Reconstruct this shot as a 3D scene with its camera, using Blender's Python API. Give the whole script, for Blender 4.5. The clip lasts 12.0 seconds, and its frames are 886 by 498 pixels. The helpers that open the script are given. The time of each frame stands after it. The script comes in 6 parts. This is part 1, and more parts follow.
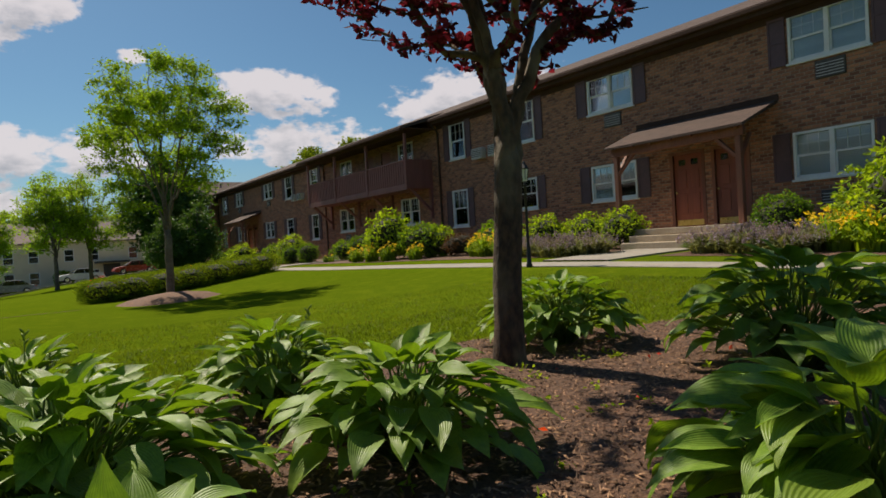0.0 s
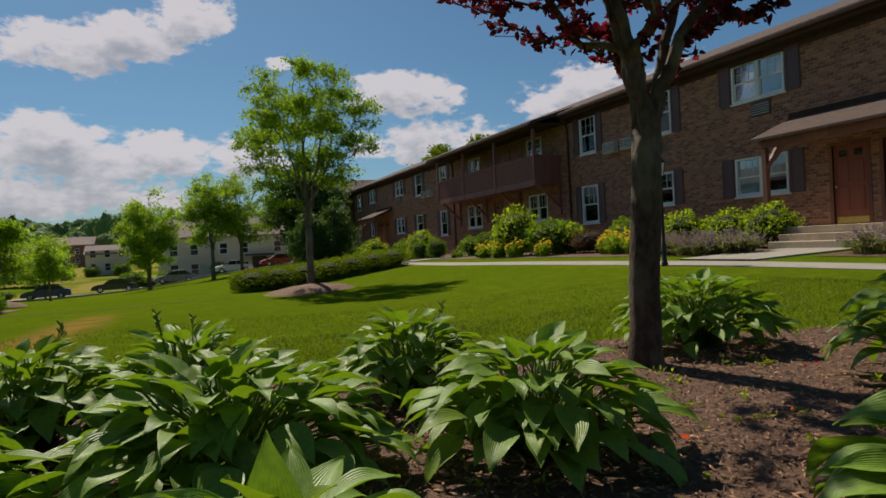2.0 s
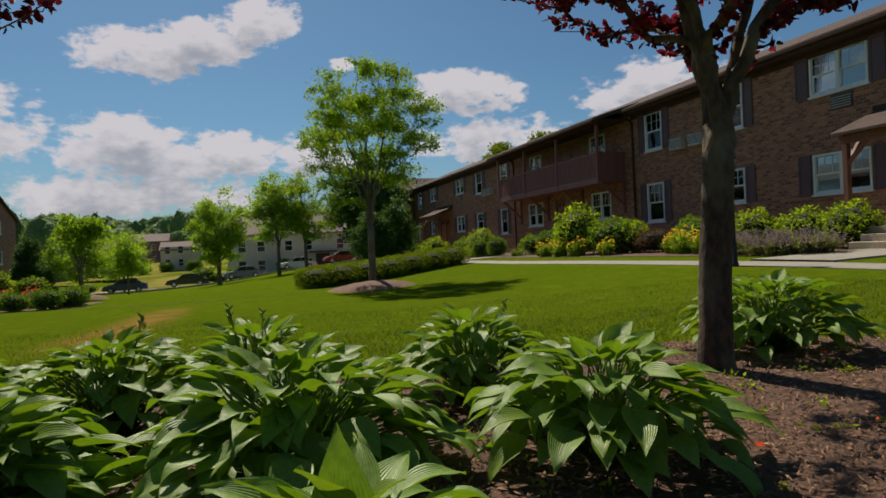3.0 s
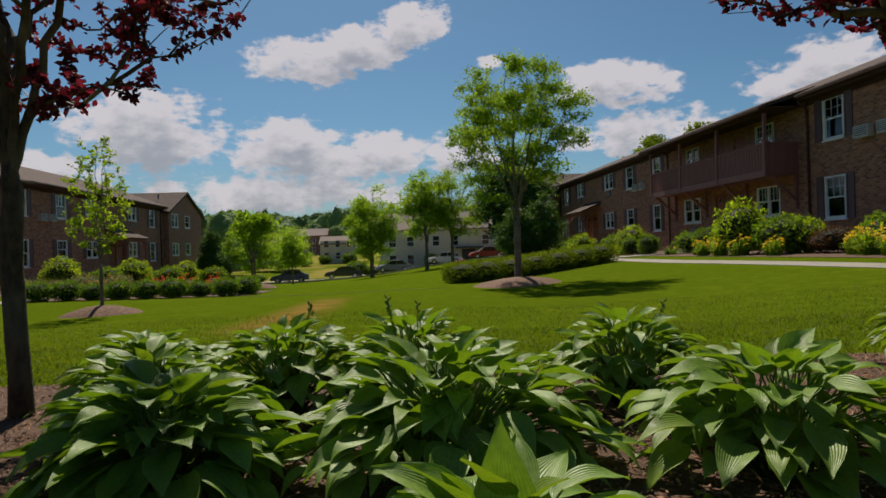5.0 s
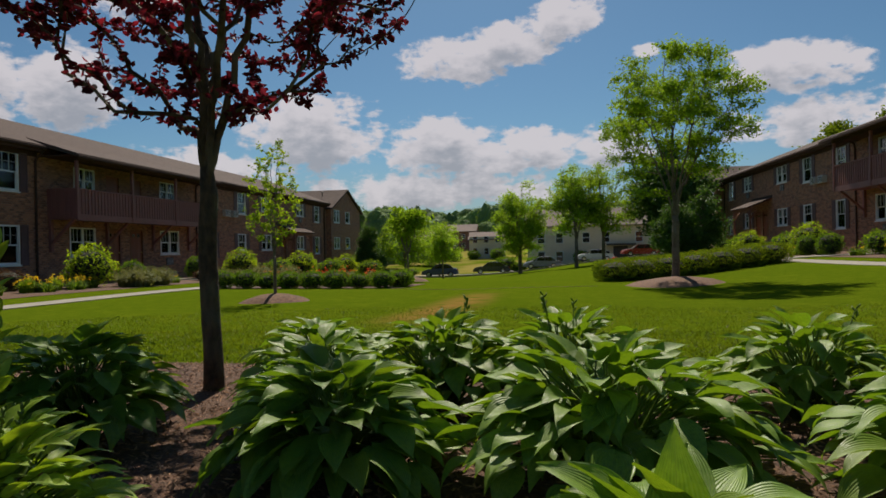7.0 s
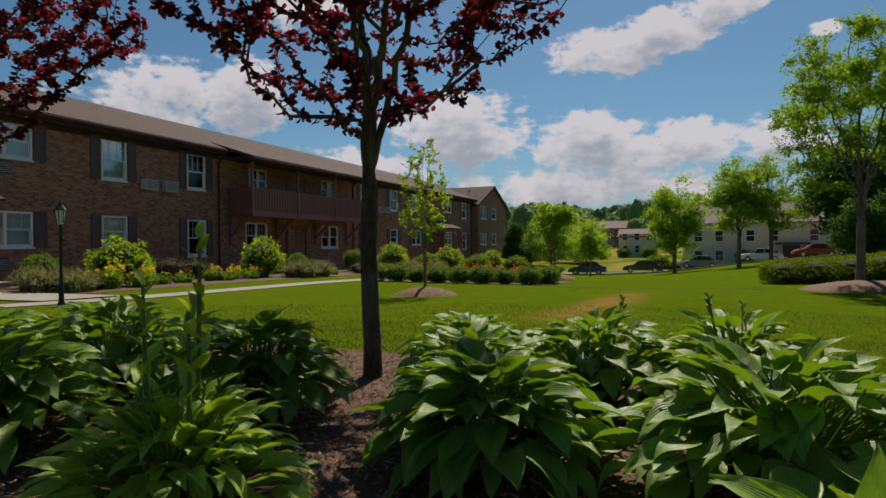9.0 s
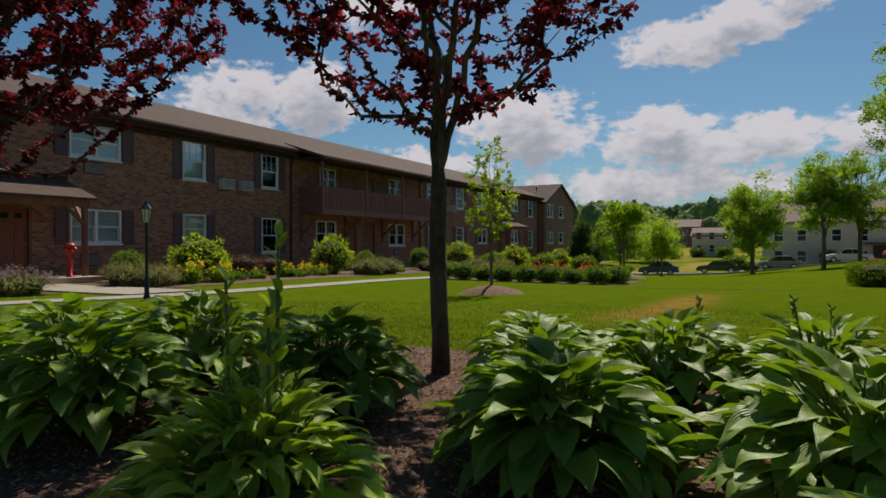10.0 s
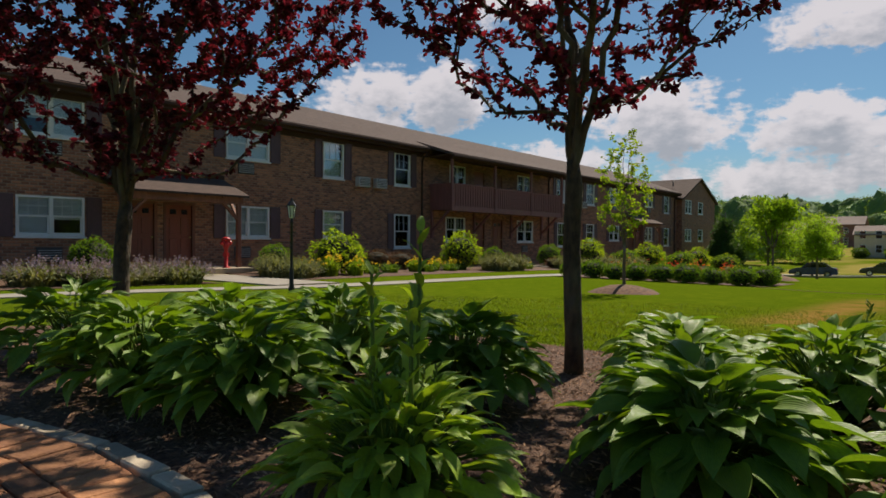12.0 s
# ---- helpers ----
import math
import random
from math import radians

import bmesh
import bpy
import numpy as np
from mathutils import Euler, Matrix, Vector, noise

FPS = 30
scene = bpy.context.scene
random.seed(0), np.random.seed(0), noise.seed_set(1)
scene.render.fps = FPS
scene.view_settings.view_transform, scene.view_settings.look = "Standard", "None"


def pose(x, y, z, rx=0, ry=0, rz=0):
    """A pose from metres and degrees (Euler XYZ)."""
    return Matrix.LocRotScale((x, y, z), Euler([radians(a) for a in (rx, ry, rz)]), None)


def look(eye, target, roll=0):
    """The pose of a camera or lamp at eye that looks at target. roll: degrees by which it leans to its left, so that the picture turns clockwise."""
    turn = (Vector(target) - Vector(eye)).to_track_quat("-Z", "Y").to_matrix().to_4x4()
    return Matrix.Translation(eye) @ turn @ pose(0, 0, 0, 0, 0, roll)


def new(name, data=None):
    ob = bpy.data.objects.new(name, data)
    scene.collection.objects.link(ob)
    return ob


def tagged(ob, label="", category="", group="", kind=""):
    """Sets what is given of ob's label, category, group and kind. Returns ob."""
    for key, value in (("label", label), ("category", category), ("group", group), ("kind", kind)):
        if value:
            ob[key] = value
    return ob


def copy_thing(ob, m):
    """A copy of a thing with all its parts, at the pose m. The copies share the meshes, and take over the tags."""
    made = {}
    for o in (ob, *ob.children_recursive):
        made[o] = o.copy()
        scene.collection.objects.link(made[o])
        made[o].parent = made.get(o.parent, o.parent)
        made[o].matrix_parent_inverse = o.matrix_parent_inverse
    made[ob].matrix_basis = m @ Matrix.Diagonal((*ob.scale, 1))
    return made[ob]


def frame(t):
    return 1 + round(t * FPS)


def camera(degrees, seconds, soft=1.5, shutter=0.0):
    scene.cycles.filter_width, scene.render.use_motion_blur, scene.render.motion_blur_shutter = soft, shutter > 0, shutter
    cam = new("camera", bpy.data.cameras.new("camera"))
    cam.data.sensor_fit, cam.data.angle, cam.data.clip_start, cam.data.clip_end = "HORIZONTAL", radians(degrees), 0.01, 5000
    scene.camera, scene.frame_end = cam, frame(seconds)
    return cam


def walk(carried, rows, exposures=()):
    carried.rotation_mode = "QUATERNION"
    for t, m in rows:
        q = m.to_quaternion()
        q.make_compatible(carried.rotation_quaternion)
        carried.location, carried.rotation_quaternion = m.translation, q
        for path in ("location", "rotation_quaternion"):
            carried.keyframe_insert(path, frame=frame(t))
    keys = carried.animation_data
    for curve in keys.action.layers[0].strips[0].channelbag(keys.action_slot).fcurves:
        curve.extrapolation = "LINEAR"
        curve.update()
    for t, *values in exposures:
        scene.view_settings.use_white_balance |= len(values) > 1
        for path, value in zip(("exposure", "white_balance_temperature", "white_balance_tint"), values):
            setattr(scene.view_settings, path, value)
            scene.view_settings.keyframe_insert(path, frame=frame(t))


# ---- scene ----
cam = camera(70.34, 12.0, soft=1.65)
EYE_HEIGHT = 0.8
ARM = 0.16  # the lens turns this far ahead of the pivot
# seconds, yaw, pitch, lean in degrees
TURNS = [
    (0.0, -34.92, -0.71, -3.42),
    (0.5, -31.38, -0.60, -3.26),
    (1.0, -28.53, -0.52, -3.18),
    (1.5, -26.02, -0.46, -3.05),
    (2.0, -23.44, -0.41, -2.90),
    (2.5, -20.78, -0.36, -2.75),
    (3.0, -17.99, -0.32, -2.57),
    (5.0, -4.86, -0.15, -1.88),
    (5.5, -1.25, -0.13, -1.68),
    (6.0, 2.19, -0.13, -1.48),
    (6.5, 5.41, -0.14, -1.35),
    (7.0, 8.57, -0.15, -1.17),
    (9.0, 21.77, -0.30, -0.48),
    (9.5, 24.86, -0.36, -0.32),
    (10.0, 27.75, -0.42, -0.20),
    (10.5, 30.74, -0.49, -0.04),
    (11.0, 33.61, -0.57, 0.09),
    (11.5, 36.56, -0.67, 0.20),
    (12.0, 39.32, -0.76, 0.33),
]


def swung(yaw, pitch, lean):
    a = radians(yaw)
    return pose(-math.sin(a) * ARM, math.cos(a) * ARM, EYE_HEIGHT, 90 + pitch, 0, yaw) @ pose(0, 0, 0, 0, 0, lean)


walk(cam, [(t, swung(yaw, pitch, lean)) for t, yaw, pitch, lean in TURNS], exposures=[(0.0, 0.2, 6700, 11), (2.0, -0.02, 6500, 11), (6.0, -0.04, 6500, 11), (10.5, 0.0, 6500, 11), (12.0, 0.16, 6600, 11)])

# ---- sky and sun ----
SUN_LEFT, SUN_HEIGHT = 6.0, 49.0  # degrees left of +y, and above the horizon
to_sun = Vector((-math.sin(radians(SUN_LEFT)) * math.cos(radians(SUN_HEIGHT)), math.cos(radians(SUN_LEFT)) * math.cos(radians(SUN_HEIGHT)), math.sin(radians(SUN_HEIGHT))))
sun = new("sun", bpy.data.lights.new("sun", "SUN"))
sun.data.energy, sun.data.angle, sun.data.color = 5.0, radians(0.6), (1.0, 0.9, 0.74)
sun.matrix_world = look(to_sun * 60, (0, 0, 0))


class Nodes:
    """Short calls for building a node tree."""

    def __init__(self, tree):
        self.tree = tree
        tree.nodes.clear()

    def add(self, kind, values=(), **settings):
        node = self.tree.nodes.new(kind)
        for key, value in settings.items():
            setattr(node, key, value)
        for key, value in dict(values).items():
            self.put(node.inputs[key], value)
        return node

    def put(self, socket, value):
        if isinstance(value, bpy.types.NodeSocket):
            self.tree.links.new(value, socket)
        elif isinstance(value, tuple) and len(value) == 3 and socket.type == "RGBA":
            socket.default_value = (*value, 1)
        else:
            socket.default_value = value

    def math(self, how, a, b=0.0, c=0.0):
        return self.add("ShaderNodeMath", {0: a, 1: b, 2: c}, operation=how).outputs[0]

    def mix(self, fac, a, b, blend="MIX"):
        node = self.add("ShaderNodeMix", data_type="RGBA", blend_type=blend)
        self.put(node.inputs[0], fac), self.put(node.inputs[6], a), self.put(node.inputs[7], b)
        return node.outputs[2]

    def noise(self, vector, scale, detail=4.0, rough=0.55):
        return self.add("ShaderNodeTexNoise", {"Vector": vector, "Scale": scale, "Detail": detail, "Roughness": rough}).outputs["Fac"]

    def steps(self, value, low, high, a=0.0, b=1.0):
        return self.add("ShaderNodeMapRange", {0: value, 1: low, 2: high, 3: a, 4: b}, interpolation_type="SMOOTHSTEP").outputs[0]


def make_sky():
    world = bpy.data.worlds.new("sky")
    scene.world = world
    world.use_nodes = True
    n = Nodes(world.node_tree)
    sky = n.add("ShaderNodeTexSky", sky_type="NISHITA", sun_disc=False, sun_elevation=radians(SUN_HEIGHT), sun_rotation=radians(-SUN_LEFT),
                altitude=100.0, air_density=1.0, dust_density=0.6, ozone_density=1.6).outputs[0]
    way = n.add("ShaderNodeTexCoord").outputs["Generated"]
    split = n.add("ShaderNodeSeparateXYZ", {0: way})
    x, y, z = split.outputs
    az = n.math("MULTIPLY", n.math("ARCTAN2", x, y), 57.3)
    el = n.math("MULTIPLY", n.math("ARCSINE", z), 57.3)
    # cloud banks: bearing to the right of +y, height, half widths, tilt
    banks = [(-4.5, 17.0, 8.5, 2.9, 0.13), (-20, 10.2, 8, 4.2, 0.0), (-9, 9.0, 6, 3.6, 0.05), (-1, 8.4, 9, 2.4, 0.1), (-8, 5.2, 15, 2.0, 0.0), (-29, 6.0, 10, 3.4, 0.0), (20.5, 13.4, 6.0, 2.4, -0.12), (24, 9.3, 9, 2.2, 0.0), (7.5, 8.2, 5, 1.8, 0.1),
             (36, 12.5, 6, 3.0, 0.1), (-43, 12.4, 11, 3.8, 0.05), (-34, 20.5, 5, 2.0, 0.2), (3.0, 19.4, 5, 2.2, 0.2), (-62, 9, 12, 4, 0.0), (52, 11, 12, 4, 0.0), (9.5, 16.2, 1.5, 0.7, 0.0)]
    behind = n.steps(y, 0.35, 0.0)
    rest = n.math("SUBTRACT", n.math("MULTIPLY", n.noise(way, 2.2, 3.0), 3.4), 2.25)
    elsewhere = n.math("SUBTRACT", n.math("MULTIPLY", rest, behind), n.math("MULTIPLY", n.math("SUBTRACT", 1.0, behind), 1.2))

    def density(rise):
        """How thick the clouds are at the bearing, so many degrees higher up."""
        up = n.math("ADD", el, rise)
        flat = n.add("ShaderNodeCombineXYZ", {0: az, 1: n.math("MULTIPLY", up, 1.7), 2: 0.0}).outputs[0]
        cover = n.math("MAXIMUM", elsewhere, -1.2)
        for a, e, wa, we, tilt in banks:
            da = n.math("SUBTRACT", az, float(a))
            de = n.math("SUBTRACT", n.math("SUBTRACT", up, float(e)), n.math("MULTIPLY", da, tilt))
            d = n.math("ADD", n.math("POWER", n.math("ABSOLUTE", n.math("DIVIDE", da, wa)), 2.0), n.math("POWER", n.math("ABSOLUTE", n.math("DIVIDE", de, we)), 2.0))
            cover = n.math("MAXIMUM", cover, n.math("SUBTRACT", 1.0, d))
        billow = n.noise(flat, 0.22, 8.0, 0.58)
        puff = n.noise(flat, 0.75, 6.0, 0.55)
        return n.math("ADD", n.math("MULTIPLY", cover, 0.3), n.math("SUBTRACT", n.math("ADD", billow, n.math("MULTIPLY", puff, 0.4)), 0.75))

    body = density(0.0)
    fac = n.steps(body, 0.0, 0.15)
    shade = n.steps(n.math("ADD", n.math("MULTIPLY", density(1.1), 0.75), n.math("MULTIPLY", density(2.6), 0.45)), 0.02, 0.42)
    cloud = n.mix(shade, (9.4, 8.9, 9.2), (4.9, 5.1, 5.7))
    haze = n.steps(el, 9.0, 0.0, 0.0, 0.5)
    blue = n.mix(1.0, sky, (0.53, 0.78, 0.89), "MULTIPLY")
    hazy = n.mix(haze, blue, (4.2, 4.6, 5.0))
    back = n.add("ShaderNodeBackground", {"Color": n.mix(n.math("MULTIPLY", fac, 0.92), hazy, cloud), "Strength": 0.068})
    n.add("ShaderNodeOutputWorld", {0: back.outputs[0]})


make_sky()

# ---- materials ----


def surface(name, colours, scale, rough=0.8, bump=0.0, bump_scale=None, large=0.7, metal=0.0, through_light=0.0, tint=(1.9, 1.7, 0.6), vary=0.0, island=0.0, gloss=0.5, stretch=(1, 1, 1)):
    """Colours mixed by fine grain and large patches; through_light: the part of the light that comes through (leaves)."""
    m = bpy.data.materials.new(name)
    m.use_nodes = True
    n = Nodes(m.node_tree)
    place = n.add("ShaderNodeTexCoord").outputs["Object"]
    if vary:
        place = n.add("ShaderNodeVectorMath", {0: place, 1: n.add("ShaderNodeVectorMath", {0: n.add("ShaderNodeObjectInfo").outputs["Location"], 1: (7.3, 3.1, 5.7)}, operation="MULTIPLY").outputs[0]}, operation="ADD").outputs[0]
    if stretch != (1, 1, 1):
        place = n.add("ShaderNodeVectorMath", {0: place, 1: stretch}, operation="MULTIPLY").outputs[0]
    fine, patch = n.noise(place, scale, 6.0, 0.62), n.noise(place, scale * 0.11, 3.0)
    colour = n.mix(n.steps(fine, 0.32, 0.68), colours[0], colours[1])
    if len(colours) > 2:
        colour = n.mix(n.math("MULTIPLY", n.steps(patch, 0.42, 0.68), large), colour, colours[2])
    if vary:
        r = n.add("ShaderNodeObjectInfo").outputs["Random"]
        colour = n.mix(1.0, colour, n.add("ShaderNodeCombineColor", {0: n.steps(r, 0, 1, 1 - vary, 1 + vary), 1: n.steps(r, 0, 1, 1 - vary, 1 + vary), 2: n.steps(r, 0, 1, 1 - vary, 1 + vary)}).outputs[0], "MULTIPLY")
    if island:
        r = n.add("ShaderNodeNewGeometry").outputs["Random Per Island"]
        g = n.steps(r, 0, 1, 1 - island, 1 + island)
        colour = n.mix(1.0, colour, n.add("ShaderNodeCombineColor", {0: g, 1: g, 2: n.math("MULTIPLY", g, 0.95)}).outputs[0], "MULTIPLY")
    values = {"Base Color": colour, "Roughness": n.steps(fine, 0.2, 0.8, max(rough - 0.12, 0.05), min(rough + 0.1, 1)), "Metallic": metal, "Specular IOR Level": gloss * (0.4 if through_light else 1.0)}
    if bump:
        grain = n.noise(place, bump_scale or scale * 2, 5.0, 0.6)
        values["Normal"] = n.add("ShaderNodeBump", {"Strength": min(bump, 1.0), "Distance": 0.02, "Height": grain}).outputs[0]
    shader = n.add("ShaderNodeBsdfPrincipled", values).outputs[0]
    if through_light:
        glow = n.add("ShaderNodeBsdfTranslucent", {"Color": n.mix(1.0, colour, tint, "MULTIPLY")}).outputs[0]
        shader = n.add("ShaderNodeMixShader", {0: through_light, 1: shader, 2: glow}).outputs[0]
    n.add("ShaderNodeOutputMaterial", {0: shader})
    return m


def brickwork(name):
    m = bpy.data.materials.new(name)
    m.use_nodes = True
    n = Nodes(m.node_tree)
    split = n.add("ShaderNodeSeparateXYZ", {0: n.add("ShaderNodeTexCoord").outputs["Object"]})
    wall = n.add("ShaderNodeCombineXYZ", {0: n.math("ADD", split.outputs[0], split.outputs[1]), 1: split.outputs[2], 2: 0.0}).outputs[0]
    bricks = n.add("ShaderNodeTexBrick", {"Vector": wall, "Color1": (0.47, 0.20, 0.105), "Color2": (0.155, 0.062, 0.04), "Mortar": (0.36, 0.25, 0.18), "Scale": 1.0, "Mortar Size": 0.011,
                                          "Mortar Smooth": 0.2, "Bias": -0.05, "Brick Width": 0.215, "Row Height": 0.086}, offset=0.5)
    grain, patch = n.noise(wall, 60.0, 5.0), n.noise(wall, 0.6, 4.0)
    tone = n.steps(grain, 0.2, 0.8, 0.75, 1.25)
    colour = n.mix(1.0, bricks.outputs["Color"], n.add("ShaderNodeCombineColor", {0: tone, 1: tone, 2: tone}).outputs[0], "MULTIPLY")
    colour = n.mix(n.steps(patch, 0.5, 0.8, 0.0, 0.18), colour, (0.2, 0.1, 0.065))
    # shade under the uneven bricks, painted as a dark line along each course
    course = n.math("FRACT", n.math("DIVIDE", split.outputs[2], 0.086))
    course_shade = n.math("MULTIPLY", n.steps(course, 0.2, 0.1), n.steps(course, 0.0, 0.06))
    colour = n.mix(n.math("MULTIPLY", course_shade, 0.75), colour, (0.075, 0.04, 0.03))
    height = n.math("SUBTRACT", n.math("MULTIPLY", grain, 0.3), bricks.outputs["Fac"])
    bump = n.add("ShaderNodeBump", {"Strength": 0.8, "Distance": 0.012, "Height": height}).outputs[0]
    n.add("ShaderNodeOutputMaterial", {0: n.add("ShaderNodeBsdfPrincipled", {"Base Color": colour, "Roughness": 0.88, "Normal": bump}).outputs[0]})
    return m


def shingled(name):
    m = bpy.data.materials.new(name)
    m.use_nodes = True
    n = Nodes(m.node_tree)
    split = n.add("ShaderNodeSeparateXYZ", {0: n.add("ShaderNodeTexCoord").outputs["Object"]})
    up = n.math("MULTIPLY", split.outputs[2], 2.8)
    roof = n.add("ShaderNodeCombineXYZ", {0: split.outputs[1], 1: up, 2: 0.0}).outputs[0]
    tabs = n.add("ShaderNodeTexBrick", {"Vector": roof, "Color1": (0.09, 0.054, 0.042), "Color2": (0.058, 0.035, 0.028), "Mortar": (0.05, 0.034, 0.028), "Scale": 1.0, "Mortar Size": 0.008, "Brick Width": 0.3,
                                        "Row Height": 0.14, "Bias": 0.0}, offset=0.5)
    grain, patch = n.noise(roof, 90.0, 4.0), n.noise(roof, 0.5, 4.0)
    colour = n.mix(n.steps(grain, 0.3, 0.7, 0.0, 0.4), tabs.outputs["Color"], (0.115, 0.072, 0.058))
    colour = n.mix(n.steps(patch, 0.45, 0.75, 0.0, 0.3), colour, (0.08, 0.055, 0.045))
    bump = n.add("ShaderNodeBump", {"Strength": 0.6, "Distance": 0.015, "Height": n.math("SUBTRACT", n.math("MULTIPLY", grain, 0.4), tabs.outputs["Fac"])}).outputs[0]
    n.add("ShaderNodeOutputMaterial", {0: n.add("ShaderNodeBsdfPrincipled", {"Base Color": colour, "Roughness": 0.95, "Normal": bump}).outputs[0]})
    return m


def pane_glass(name):
    m = bpy.data.materials.new(name)
    m.use_nodes = True
    n = Nodes(m.node_tree)
    clear = n.add("ShaderNodeBsdfTransparent", {"Color": (0.9, 0.93, 0.93)}).outputs[0]
    shine = n.add("ShaderNodeBsdfGlossy", {"Color": (0.9, 0.95, 1.0), "Roughness": 0.03}).outputs[0]
    n.add("ShaderNodeOutputMaterial", {0: n.add("ShaderNodeMixShader", {0: n.add("ShaderNodeFresnel", {"IOR": 1.5}).outputs[0], 1: clear, 2: shine}).outputs[0]})
    return m


def lawn_material(name):
    m = bpy.data.materials.new(name)
    m.use_nodes = True
    n = Nodes(m.node_tree)
    place = n.add("ShaderNodeTexCoord").outputs["Object"]
    fine, mid, large = n.noise(place, 38.0, 6.0, 0.7), n.noise(place, 3.0, 5.0), n.noise(place, 0.16, 4.0)
    colour = n.mix(n.steps(fine, 0.3, 0.7), (0.062, 0.103, 0.0045), (0.124, 0.176, 0.008))
    colour = n.mix(n.steps(mid, 0.45, 0.7, 0.0, 0.5), colour, (0.156, 0.194, 0.01))
    colour = n.mix(n.steps(large, 0.4, 0.66, 0.0, 0.5), colour, (0.085, 0.132, 0.0055))
    # the worn, dry strip in the dip
    split = n.add("ShaderNodeSeparateXYZ", {0: place})
    off = n.math("ABSOLUTE", n.math("ADD", n.math("ADD", split.outputs[0], 1.42), n.math("MULTIPLY", n.math("SUBTRACT", split.outputs[1], 11.0), -0.05)))
    worn = n.math("MULTIPLY", n.steps(off, 0.75, 0.0), n.math("MULTIPLY", n.steps(split.outputs[1], 6.5, 8.5), n.steps(split.outputs[1], 16.0, 12.0)))
    worn = n.math("MULTIPLY", worn, n.steps(n.noise(place, 1.7, 5.0), 0.3, 0.52))
    colour = n.mix(n.math("MULTIPLY", worn, 0.85), colour, (0.3, 0.17, 0.05))
    # dry meadow beyond the parking
    dry = n.math("MULTIPLY", n.steps(split.outputs[1], 78.0, 86.0), n.steps(n.noise(place, 0.06, 3.0), 0.35, 0.55))
    colour = n.mix(n.math("MULTIPLY", dry, 0.8), colour, (0.3, 0.24, 0.07))
    bump = n.add("ShaderNodeBump", {"Strength": 0.9, "Distance": 0.03, "Height": fine}).outputs[0]
    shader = n.add("ShaderNodeBsdfPrincipled", {"Base Color": colour, "Roughness": 0.95, "Specular IOR Level": 0.0, "Normal": bump}).outputs[0]
    n.add("ShaderNodeOutputMaterial", {0: shader})
    return m


def hosta_material(name, dark, light):
    m = bpy.data.materials.new(name)
    m.use_nodes = True
    n = Nodes(m.node_tree)
    split = n.add("ShaderNodeSeparateXYZ", {0: n.add("ShaderNodeTexCoord").outputs["UV"]})
    place = n.add("ShaderNodeTexCoord").outputs["Object"]
    across = n.math("ABSOLUTE", n.math("SUBTRACT", split.outputs[0], 0.5))
    vein = n.math("SINE", n.math("MULTIPLY", across, 88.0))
    mid = n.steps(across, 0.035, 0.0)
    r = n.add("ShaderNodeObjectInfo").outputs["Random"]
    spot = n.noise(n.add("ShaderNodeVectorMath", {0: place, 1: n.add("ShaderNodeCombineXYZ", {0: n.math("MULTIPLY", r, 30.0)}).outputs[0]}, operation="ADD").outputs[0], 14.0, 4.0)
    colour = n.mix(n.steps(spot, 0.3, 0.7), dark, light)
    colour = n.mix(n.steps(vein, -1.0, 1.0, 0.0, 0.22), colour, (light[0] * 1.3, light[1] * 1.25, light[2] * 1.5))
    colour = n.mix(n.math("MULTIPLY", mid, 0.5), colour, (0.14, 0.22, 0.05))
    colour = n.mix(n.steps(r, 0.65, 1.0, 0.0, 0.55), colour, (0.18, 0.25, 0.024))
    edge = n.math("MULTIPLY", n.steps(spot, 0.66, 0.74), n.steps(split.outputs[1], 0.7, 1.0))
    colour = n.mix(n.math("MULTIPLY", edge, 0.7), colour, (0.22, 0.13, 0.04))
    bump = n.add("ShaderNodeBump", {"Strength": 0.24, "Distance": 0.004, "Height": n.math("ADD", vein, n.math("MULTIPLY", spot, 0.6))}).outputs[0]
    body = n.add("ShaderNodeBsdfPrincipled", {"Base Color": colour, "Roughness": n.steps(spot, 0.2, 0.8, 0.4, 0.58), "Specular IOR Level": 0.4, "Normal": bump}).outputs[0]
    glow = n.add("ShaderNodeBsdfTranslucent", {"Color": n.mix(1.0, colour, (1.75, 1.7, 0.4), "MULTIPLY"), "Normal": bump}).outputs[0]
    n.add("ShaderNodeOutputMaterial", {0: n.add("ShaderNodeMixShader", {0: 0.27, 1: body, 2: glow}).outputs[0]})
    return m


LAWN = lawn_material("lawn_grass")
BLADE = surface("grass_blade", [(0.062, 0.1, 0.005), (0.12, 0.17, 0.008), (0.15, 0.18, 0.012)], 3.0, 0.6, through_light=0.35, island=0.3)
MULCH = surface("bark_mulch", [(0.06, 0.03, 0.017), (0.2, 0.105, 0.06), (0.12, 0.062, 0.036)], 45.0, 0.95, bump=1.0, bump_scale=70)
CHIP = surface("bark_chip", [(0.13, 0.066, 0.037), (0.4, 0.235, 0.14), (0.22, 0.112, 0.066)], 8.0, 0.9, bump=0.4, island=0.65)
BRICK = brickwork("brown_brickwork")
SHINGLE = shingled("brown_shingles")
MAROON = surface("maroon_paint", [(0.22, 0.085, 0.075), (0.27, 0.105, 0.092), (0.18, 0.07, 0.062)], 9.0, 0.6, bump=0.15, stretch=(1, 1, 0.15))
SHUTTER = surface("plum_shutter_paint", [(0.1, 0.055, 0.06), (0.13, 0.07, 0.078), (0.085, 0.046, 0.05)], 8.0, 0.6, bump=0.1)
